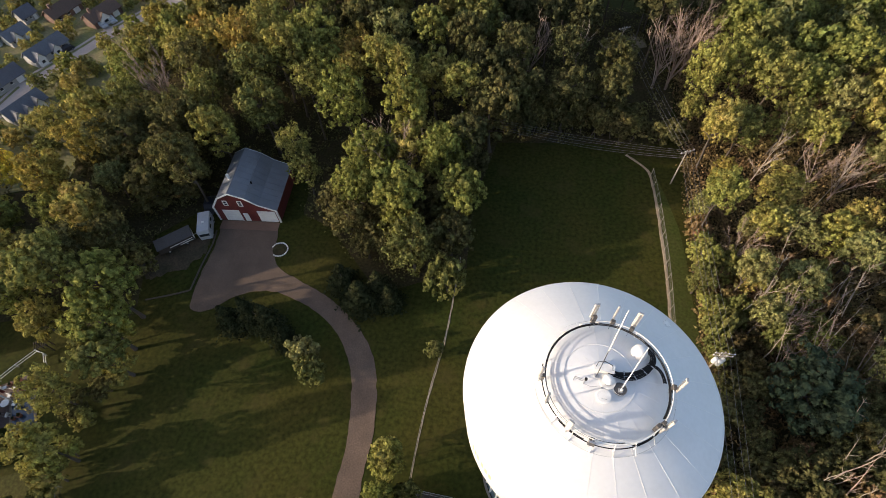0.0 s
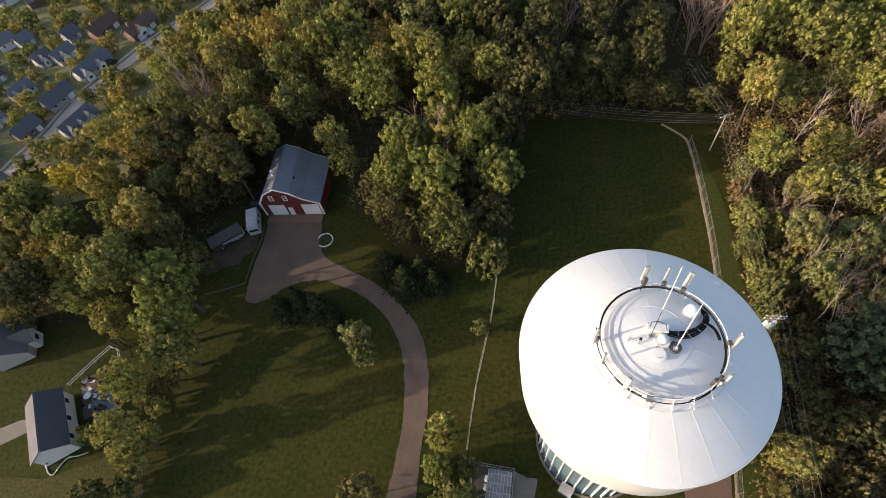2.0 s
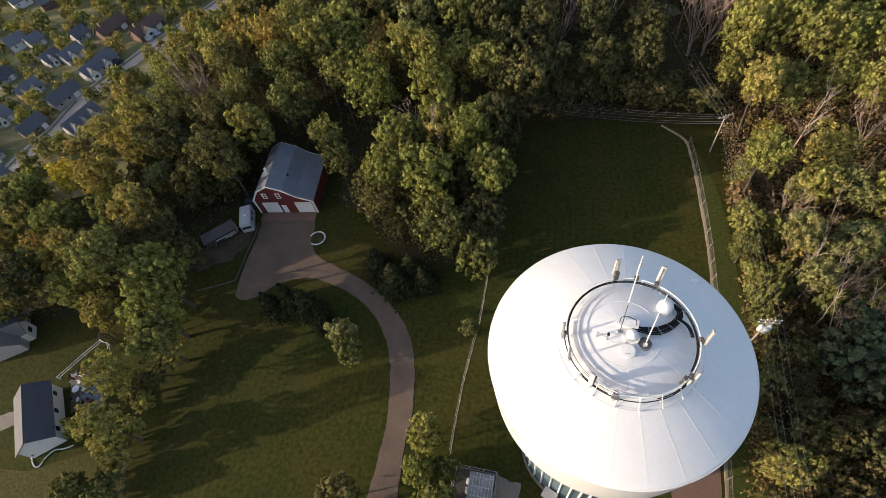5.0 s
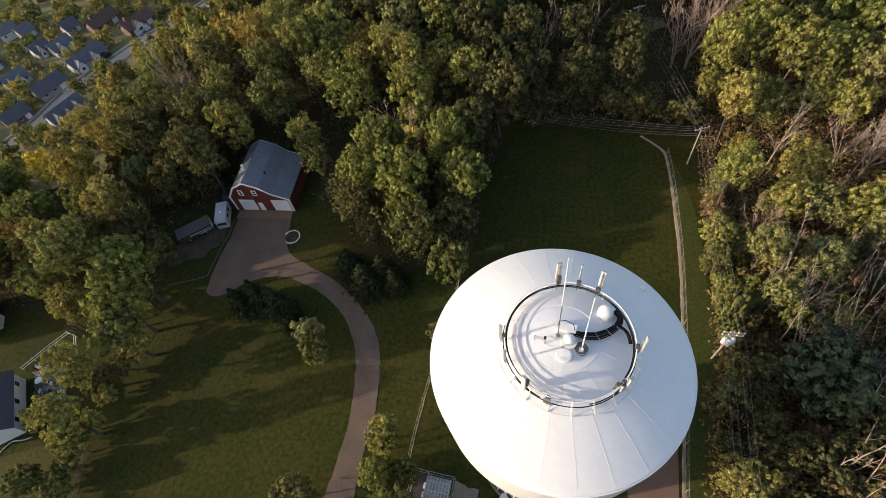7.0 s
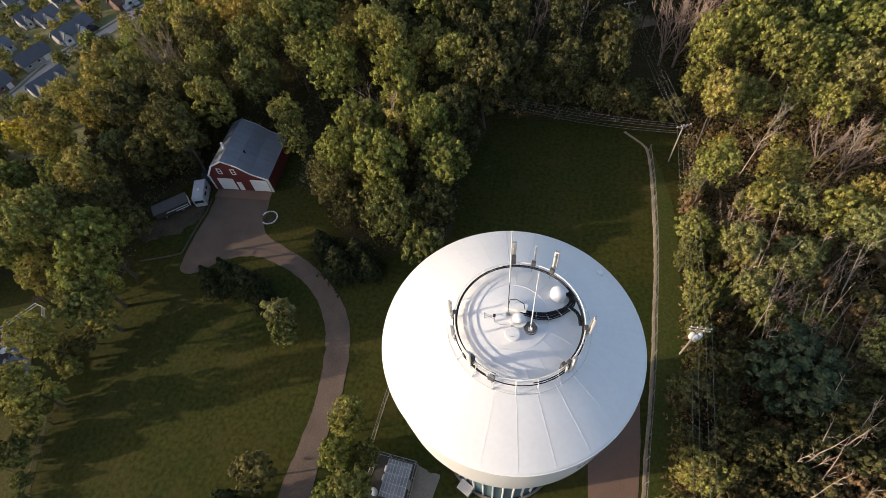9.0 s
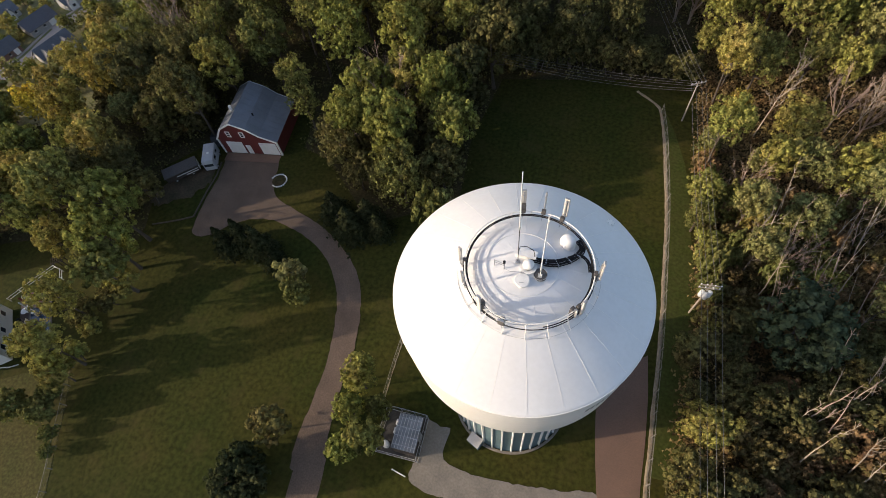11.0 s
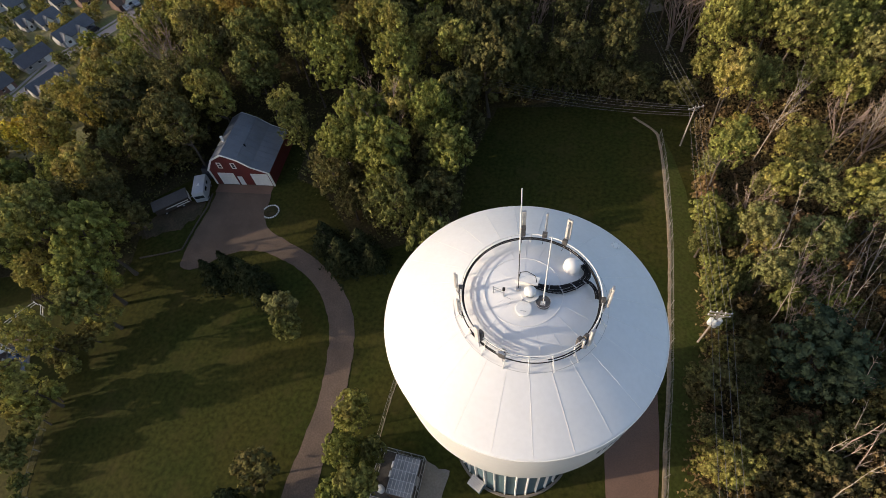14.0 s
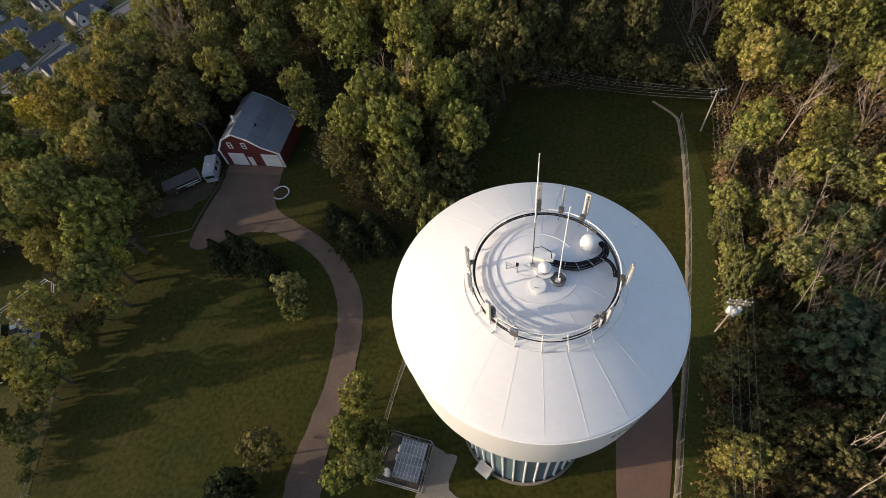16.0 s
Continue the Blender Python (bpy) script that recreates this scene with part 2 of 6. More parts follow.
def ribbon(bm, left, right, z0, z1, wobble=0.0, seed=0):
    """A laid strip between two edge lines of equal count."""
    rnd = random.Random(seed)
    rows = []
    for l, r in zip(left, right):
        d = (r - l).normalized() if (r - l).length > 1e-6 else Vector((1, 0, 0))
        l, r = l - d * rnd.uniform(-wobble, wobble), r + d * rnd.uniform(-wobble, wobble)
        rows.append([bm.verts.new((*q.xy, z)) for q, z in ((l, z0), (l + d * 0.08, z1), (l.lerp(r, 0.5), z1 + 0.02), (r - d * 0.08, z1), (r, z0))])
    for a, b in zip(rows, rows[1:]):
        for i in range(4):
            bm.faces.new((a[i], a[i + 1], b[i + 1], b[i]))
    bmesh.ops.recalc_face_normals(bm, faces=bm.faces[:])
    return bm


# ---- ground and ways ----
def grass_material():
    m = material("grass", (0.025, 0.033, 0.006), (0.048, 0.042, 0.009), rough=0.95, scale=0.07, fine=1.7, bump=0.45, amount=0.9, dirt=0.36, spec=0.1)
    nt = m.node_tree
    n, link = nt.nodes, nt.links.new
    # worn brownish patches and mowing lines
    tc, nz, mr = n.new("ShaderNodeTexCoord"), n.new("ShaderNodeTexNoise"), n.new("ShaderNodeMapRange")
    nz.inputs["Scale"].default_value, nz.inputs["Detail"].default_value = 0.16, 8
    nz.inputs["Roughness"].default_value = 0.7
    link(tc.outputs["Object"], nz.inputs["Vector"])
    mr.inputs["From Min"].default_value, mr.inputs["From Max"].default_value = 0.52, 0.72
    mr.inputs["To Max"].default_value = 0.7
    link(nz.outputs["Fac"], mr.inputs["Value"])
    wave = n.new("ShaderNodeTexWave")
    wave.inputs["Scale"].default_value, wave.inputs["Distortion"].default_value = 0.28, 1.2
    wave.inputs["Detail"].default_value = 2
    link(tc.outputs["Object"], wave.inputs["Vector"])
    mw = n.new("ShaderNodeMapRange")
    mw.inputs["To Min"].default_value, mw.inputs["To Max"].default_value = 0.97, 1.03
    link(wave.outputs["Fac"], mw.inputs["Value"])
    bsdf = n["Principled BSDF"]
    old = bsdf.inputs["Base Color"].links[0].from_socket
    mix = n.new("ShaderNodeMix")
    mix.data_type = "RGBA"
    mix.inputs["B"].default_value = (0.066, 0.051, 0.016, 1)
    link(old, mix.inputs["A"])
    link(mr.outputs[0], mix.inputs["Factor"])
    hsv = n.new("ShaderNodeHueSaturation")
    link(mix.outputs["Result"], hsv.inputs["Color"])
    link(mw.outputs[0], hsv.inputs["Value"])
    link(hsv.outputs[0], bsdf.inputs["Base Color"])
    return m


GRASS = grass_material()
FLOOR = material("forest_floor", (0.045, 0.042, 0.018), (0.06, 0.045, 0.025), rough=1.0, scale=0.4, fine=2.5, bump=0.8, amount=0.9, dirt=0.4, spec=0.05)


def build_ground():
    bm = bmesh.new()
    xs = [-2500, -700, -320] + [-220 + 4 * i for i in range(81)] + [180, 600, 2500]
    ys = [-2500, -600, -120] + [-60 + 4 * i for i in range(57)] + [260, 600, 2500]
    rnd = random.Random(4)
    grid = [[bm.verts.new((x, y, rnd.uniform(-0.03, 0.0) if abs(x) < 230 and abs(y) < 170 else -0.05)) for x in xs] for y in ys]
    for a, b in zip(grid, grid[1:]):
        for i in range(len(xs) - 1):
            bm.faces.new((a[i], a[i + 1], b[i + 1], b[i]))
    return tagged(finish("ground", bm, GRASS, smooth=True), "mown olive-green lawn with worn brownish patches", "ground", kind="structure")


build_ground()

WOODS_WEST = [(-93.2, 0.2), (-100.4, 14.3), (-99.5, 26.5), (-100.0, 33.0), (-93.5, 35.7), (-90.2, 38.5), (-91.3, 44.7), (-92.5, 53.2), (-90.2, 60.2), (-89.0, 66.3), (-87.8, 71.6), (-84.3, 75.7), (-77.5, 83.7), (-80, 121.2), (30.7, 104.3), (20.5, 62), (-11, 58.4), (-13.8, 42.4), (-13.1, 29.1), (-26.1, 22.2), (-37.6, 34.1), (-43.2, 36.1), (-44.3, 45.2), (-57.6, 47.2), (-60, 36.2), (-67.6, 28), (-65.8, 20.8), (-64, 15), (-64.1, 8.4), (-67.2, 8.9), (-78.8, 10.6), (-87.6, 7.7)]
WOODS_EAST = [(23.6, 58.8), (22.7, 35), (22.6, 26.3), (22.2, 12.7), (20.9, 8.6), (19.9, 2.6), (18.5, -13.1), (45.2, -10.6), (62.8, 60.2), (67.3, 105.4), (24.2, 111.9)]


def inside(x, y, poly):
    hit = False
    for (x0, y0), (x1, y1) in zip(poly, poly[1:] + poly[:1]):
        if (y0 > y) != (y1 > y) and x < (x1 - x0) * (y - y0) / (y1 - y0) + x0:
            hit = not hit
    return hit


for outline, where in ((WOODS_WEST, "leaf litter under the woods behind the barn"), (WOODS_EAST, "brown leaf litter and brush under the woods by the power line")):
    tagged(finish("forest_floor", slab(bmesh.new(), outline, -0.06, 0.012), FLOOR), where, "forest floor", kind="structure")

# gravel drive from the barn yard
drive_r = smooth_line([(-47.0, 34.0), (-46.1, 30.5), (-45.1, 26.4), (-43.2, 24.5), (-38.8, 22.6), (-34.1, 20.6), (-30.1, 18.0), (-27.0, 15.3), (-24.6, 11.9), (-23.1, 7.7), (-22.4, 4.0), (-22.0, 0.2), (-22.1, -3.7), (-21.9, -7.4), (-21.5, -11.5), (-20.6, -16.5), (-20, -45)], 0.8)
drive_l = smooth_line([(-57.0, 33.0), (-56.2, 27.5), (-56.2, 22.4), (-55.8, 17.9), (-55.1, 15.5), (-52.2, 15.6), (-48.3, 19.0), (-43.5, 20.3), (-39.1, 19.4), (-34.3, 17.4), (-30.8, 14.6), (-28.3, 11.2), (-26.8, 7.9), (-25.8, 3.6), (-25.3, -0.5), (-25.3, -4.4), (-25.4, -7.4), (-25.6, -11.1), (-25.2, -14.4), (-24.4, -17.4), (-24, -45)], 0.8)


def resample(line, n):
    d = [0.0]
    for a, b in zip(line, line[1:]):
        d.append(d[-1] + (b - a).length)
    out, k = [], 0
    for i in range(n):
        s = d[-1] * i / (n - 1)
        while k < len(d) - 2 and d[k + 1] < s:
            k += 1
        out.append(line[k].lerp(line[k + 1], min(1, (s - d[k]) / max(1e-6, d[k + 1] - d[k]))))
    return out


drive_poly = [tuple(p.xy) for p in drive_l] + [tuple(p.xy) for p in reversed(drive_r)]
rnd = random.Random(9)
drive_poly = [(x + rnd.uniform(-0.1, 0.1), y + rnd.uniform(-0.1, 0.1)) for x, y in drive_poly]
tagged(finish("gravel_drive", slab(bmesh.new(), drive_poly, -0.08, 0.03), GRAVEL), "brown gravel drive curving up to a barn yard", "drive", kind="structure")

lane_l = [Vector((10.6, 4.5, 0)), Vector((10.7, -1, 0)), Vector((11.1, -6, 0)), Vector((11.6, -10, 0)), Vector((12.6, -20, 0)), Vector((14, -45, 0))]
lane_r = [Vector((16.6, 8.8, 0)), Vector((16.8, 3, 0)), Vector((16.6, -2.6, 0)), Vector((16.2, -7.6, 0)), Vector((16.8, -18, 0)), Vector((18, -45, 0))]
lane = [tuple(p.xy) for p in resample(lane_l, 30)] + [tuple(p.xy) for p in reversed(resample(lane_r, 30))]
tagged(finish("tower_lane", slab(bmesh.new(), lane, -0.08, 0.03), ASPHALT), "reddish-brown asphalt lane beside the water tower", "lane", kind="structure")
pad = smooth_line([(-10.2, -5.0), (-8.9, -5.2), (-7.9, -5.6), (-6.7, -5.6), (-6.8, -7.2), (-7.0, -8.6), (-6.0, -9.7), (-4.2, -10.1), (-1.9, -10.2), (1.4, -10.2), (4.7, -9.9), (7.9, -9.6), (11.4, -9.1), (11.8, -12.0), (6, -13.0), (-1.3, -13.2), (-4.6, -13.4), (-7.4, -13.4), (-9.0, -13.0), (-10.3, -12.4), (-10.2, -10.6), (-9.7, -9.6), (-9.9, -7.0), (-10.2, -5.1)], 0.5)
rnd = random.Random(3)
pad_poly = [(p.x + rnd.uniform(-0.1, 0.1), p.y + rnd.uniform(-0.1, 0.1)) for p in pad[:-1]]
tagged(finish("gravel_pad", slab(bmesh.new(), pad_poly, -0.08, 0.025), CONCRETE), "pale crushed-stone pad leading to the equipment shelter", "gravel pad", kind="structure")


def strip(name, line, width, mat, label, seed):
    p = smooth_line(line, 0.7)
    left, right = [], []
    for i, q in enumerate(p):
        d = (p[min(i + 1, len(p) - 1)] - p[max(i - 1, 0)]).normalized()
        s = Vector((-d.y, d.x, 0)) * width / 2
        left.append(q + s)
        right.append(q - s)
    return tagged(finish(name, ribbon(bmesh.new(), left, right, -0.05, 0.02, 0.05, seed), mat), label, "earth strip", kind="structure")


EAST_FENCE = [(13.4, 58.3), (16.6, 55.4), (17.5, 53.4), (18.1, 47.2), (18.4, 40.5), (18.6, 34.3), (18.6, 29), (18.4, 20.7), (18.2, 13.8), (17.9, 8.2), (17.5, 3.0), (17.2, -2.4), (16.8, -7.5), (16.8, -18)]
WEST_FENCE = [(-14.2, 30), (-14.3, 24), (-14.5, 16.2), (-15.4, 8), (-15.8, 1.5), (-15.9, -4)]
STREETMAT = material("street_concrete", (0.40, 0.32, 0.28), (0.32, 0.26, 0.23), rough=0.9, scale=0.4, fine=4, bump=0.2, dirt=0.15)
strip("bare_strip", EAST_FENCE, 0.55, DIRT, "pale bare earth strip under the boundary fence", 2)
strip("bare_strip", WEST_FENCE, 0.2, DIRT, "worn earth line under the wire fence", 5)
STREET = [(-93.6, 113.6), (-98.0, 100.9), (-101.6, 94.8), (-105.3, 87.6), (-108.5, 81.7), (-111.4, 74.5), (-114.1, 68.7), (-115.9, 63.2), (-116.6, 57.6), (-117.1, 51.2), (-119.2, 44.2), (-120.3, 38.4), (-121.8, 31.8)]
strip("street", STREET, 3.2, STREETMAT, "pale concrete residential street", 6)

side = [(x - 2.6, y + 0.9) for x, y in STREET]
strip("pavement", side, 0.9, STREETMAT, "narrow pale footway along the residential street", 8)

# Far lawns are paled: distance haze is put into the grass colour.
FARGRASS = material("far_grass", (0.15, 0.16, 0.06), (0.2, 0.165, 0.095), rough=0.95, scale=0.25, fine=2, bump=0.4, amount=0.9, dirt=0.25, spec=0.1)
tagged(finish("far_lawn", slab(bmesh.new(), [(-82, 121), (-78.0, 83.7), (-84.8, 75.7), (-88.3, 71.6), (-89.5, 66.3), (-90.7, 60.2), (-93.0, 53.2), (-91.8, 44.7), (-90.7, 38.5), (-94.0, 35.7), (-101, 33), (-101, 26.5), (-113.7, 19.4), (-201, 10), (-290, 150), (-90, 170)], -0.06, 0.008), FARGRASS), "pale lawns between suburban houses, lightened for distance haze", "lawn", kind="structure")

tagged(finish("dry_lawn", slab(bmesh.new(), [(-62.6, -8.2), (-59.8, -13), (-57.4, -18.8), (-55.2, -24), (-53, -32), (-51.3, -45), (-108, -46), (-112, -18), (-75, -14.5)], -0.06, 0.008), material("dry_lawn", (0.056, 0.056, 0.016), (0.075, 0.062, 0.021), rough=0.95, scale=0.3, fine=2.6, bump=0.7, amount=0.9, dirt=0.35, spec=0.1)), "drier olive-brown lawn beyond the hedge", "lawn", kind="structure")
VERGE = material("verge_grass", (0.048, 0.06, 0.013), (0.064, 0.064, 0.018), rough=0.95, scale=0.4, fine=2.4, bump=0.6, amount=0.9, dirt=0.25, spec=0.1)
tagged(finish("grass_verge", slab(bmesh.new(), [(18.2, 50), (18.7, 42), (19.0, 34), (18.9, 29), (18.7, 20.7), (18.5, 13.8), (18.2, 8.2), (17.8, 2.7), (17.4, -6), (20.4, -6), (21.8, 3), (22.2, 8.3), (22.6, 13.8), (22.5, 21.5), (22.1, 29), (22, 36), (21.4, 42), (19.8, 49), (18.2, 54)], -0.06, 0.018), VERGE), "lush green grass verge beside the boundary fence", "grass verge", kind="structure")

# ---- water tower ----
def roof_z(r):
    pts = [(0, 35.05), (1.1, 34.95), (2.8, 34.6), (4.63, 34.0), (7.2, 32.82), (9.4, 31.6), (9.6, 31.47)]
    for (a, za), (b, zb) in zip(pts, pts[1:]):
        if r <= b:
            return za + (zb - za) * (r - a) / (b - a)
    return 31.47


# the crown: rail, cables and gear, set a little off the tank's axis
CROWN = Matrix.Translation((0.45, -0.2, 0)) @ Matrix.Diagonal((0.926, 0.926, 1, 1))


def crown_z(r):
    return roof_z(0.926 * r)


def crown_at(r, deg):
    a = radians(deg)
    return Vector((r * math.cos(a), r * math.sin(a), crown_z(r)))


def pol(r, deg, z=None):
    a = radians(deg)
    return Vector((r * math.cos(a), r * math.sin(a), roof_z(r) if z is None else z))


TANMARK = material("tan_lettering", (0.5, 0.42, 0.27), (0.62, 0.56, 0.44), rough=0.6, scale=3, fine=12, dirt=0.1)
DARKMARK = material("dark_lettering", (0.16, 0.165, 0.18), (0.28, 0.28, 0.29), rough=0.6, scale=3, fine=12, dirt=0.1)


def build_tower():
    tw = empty("water_tower", pose(0, 0, 0), "white fluted-column water tower with a conical tank roof", "water tower")
    # fluted column flaring into the tank: dark panels between white ribs
    prof = [(6.75, -0.1), (6.55, 0.3), (6.5, 8), (6.5, 17), (6.6, 19), (7.2, 21), (8.2, 23), (9.1, 24.7)]
    column = part("column", lathe(bmesh.new(), prof, 72), TEAL, tw, "blue-grey steel column panels", smooth=True)
    bm = bmesh.new()
    for (ra, za), (rb, zb) in zip(prof, prof[1:]):
        q = [bm.verts.new((r + o, y, z)) for r, z in ((ra, za), (rb, zb)) for o, y in ((-0.05, -0.11), (0.22, -0.06), (0.22, 0.06), (-0.05, 0.11))]
        for k in range(3):
            bm.faces.new((q[k], q[k + 1], q[k + 5], q[k + 4]))
    rib = part("rib", bm, WHITE2, column)
    for i in range(36):
        o = rib if i == 0 else new("rib", rib.data)
        o.parent = column
        o.matrix_local = pose(0, 0, 0, 0, 0, 10 * i)
    part("base_ring", lathe(bmesh.new(), [(6.8, 0.18), (7.05, 0.18), (7.1, 0.1), (7.1, -0.1)], 96), CONCRETE, tw, "concrete ring footing")
    tank = part("tank", lathe(bmesh.new(), [(9.1, 24.65), (9.32, 24.85), (9.42, 25.2), (9.55, 28), (9.6, 31.0), (9.6, 31.3)], 144), WHITE, tw, "white painted steel tank shell", smooth=True)
    roof = part("roof", lathe(bmesh.new(), [(9.6, 31.3), (9.63, 31.36), (9.62, 31.45), (9.5, 31.54)] + [(r, roof_z(r)) for r in (9.4, 8.5, 7.5, 6.2, 5, 4, 3, 2, 1.2, 0.5, 0)], 144), WHITE, tw, smooth=True)
    # weld seams between the roof plates
    seam = bmesh.new()
    for r0, r1, w in ((4.9, 9.45, 0.017),):
        pts = [pol(r, 0) + Vector((0, 0, 0.012)) for r in (r0, 6.2, 7.5, 8.5, r1)]
        rows = [[seam.verts.new(p + Vector((0, s * w, h))) for s, h in ((-1, -0.02), (-0.6, 0.002), (0.6, 0.002), (1, -0.02))] for p in pts]
        for a, b in zip(rows, rows[1:]):
            for i in range(3):
                seam.faces.new((a[i], b[i], b[i + 1], a[i + 1]))
    first = part("weld_seam", seam, WHITE2, roof)
    for i in range(24):
        o = first if i == 0 else new("weld_seam", first.data)
        o.parent = roof
        o.matrix_local = pose(0, 0, 0, 0, 0, 11.3 + 15 * i)
    seam = bmesh.new()
    pts = [pol(r, 0) + Vector((0, 0, 0.012)) for r in (1.25, 3, 4.3)]
    rows = [[seam.verts.new(p + Vector((0, s * 0.014, h))) for s, h in ((-1, -0.02), (-0.6, 0.001), (0.6, 0.001), (1, -0.02))] for p in pts]
    for a, b in zip(rows, rows[1:]):
        for i in range(3):
            seam.faces.new((a[i], b[i], b[i + 1], a[i + 1]))
    inner = part("weld_seam", seam, WHITE, roof)
    for i in range(20):
        o = inner if i == 0 else new("weld_seam", inner.data)
        o.parent = roof
        o.matrix_local = pose(0, 0, 0, 0, 0, 4 + 18 * i)
    part("weld_ring", hoop(bmesh.new(), 2.5, roof_z(2.5), 0.02, 96), WHITE2, roof)
    # worn lettering, kept as plain bars
    for bars, mat in (((-150, -147.5, -145, -141.5, -138.5, -135.5), TANMARK), ((-52, -49.4, -46.6, -44, -41), DARKMARK)):
        for k, deg in enumerate(bars):
            bm = bmesh.new()
            h = 1.3 if mat is TANMARK else 0.8
            q = []
            for z in (29.0 - h / 2, 29.0 + h / 2):
                r = 9.55 + 0.05 * (z - 28) / 3.3 + 0.012
                q.append([bm.verts.new((r * math.cos(radians(deg + o)), r * math.sin(radians(deg + o)), z)) for o in (-0.9, -0.3, 0.3, 0.9)])
            for i in range(3):
                bm.faces.new((q[0][i], q[0][i + 1], q[1][i + 1], q[1][i]))
            part("lettering_bar", bm, mat, tank, "faded painted lettering")
    part("edge_lip", hoop(bmesh.new(), 9.63, 31.4, 0.05, 144), WHITE2, tw)
    # Grey hoop in place of the thin shade cast by the lip.
    part("edge_seam", hoop(bmesh.new(), 9.59, 31.26, 0.035, 144), GREYP, tw, "grey band drawn as the thin shade under the roof lip")
    # guard rail: two hoops on posts
    rail = part("guard_rail", hoop(bmesh.new(), 4.75, 35.15, 0.045, 120), WHITE2, tw, "white tubular guard rail")
    part("mid_rail", hoop(bmesh.new(), 4.75, 34.68, 0.035, 120), WHITE2, rail)
    part("toe_rail", hoop(bmesh.new(), 5.35, crown_z(5.35) + 0.14, 0.014, 120), STEEL, rail)
    post = bmesh.new()
    tube(post, crown_at(4.95, 0) + Vector((0, 0, -0.05)), (4.75, 0, 35.18), 0.045, 0.04, 8)
    tube(post, crown_at(5.35, 0) + Vector((0, 0, -0.05)), (4.85, 0, 34.7), 0.03, 0.03, 6)
    tube(post, crown_at(5.35, 0) + Vector((0, 0, -0.03)), crown_at(5.35, 0) + Vector((0, 0, 0.16)), 0.05, 0.05, 8)
    first = part("post", post, WHITE2, rail)
    for i in range(20):
        o = first if i == 0 else new("post", first.data)
        o.parent = rail
        o.matrix_local = pose(0, 0, 0, 0, 0, 6 + 18 * i)
    rail.matrix_local = CROWN
    return tw


tower = build_tower()


# ---- barn ----
def extrude_profile(bm, prof, y0, y1):
    a = [bm.verts.new((x, y0, z)) for x, z in prof]
    b = [bm.verts.new((x, y1, z)) for x, z in prof]
    bm.faces.new(a[::-1])
    bm.faces.new(b)
    n = len(prof)
    for i in range(n):
        bm.faces.new((a[i], a[(i + 1) % n], b[(i + 1) % n], b[i]))
    bmesh.ops.recalc_face_normals(bm, faces=bm.faces[:])
    return bm


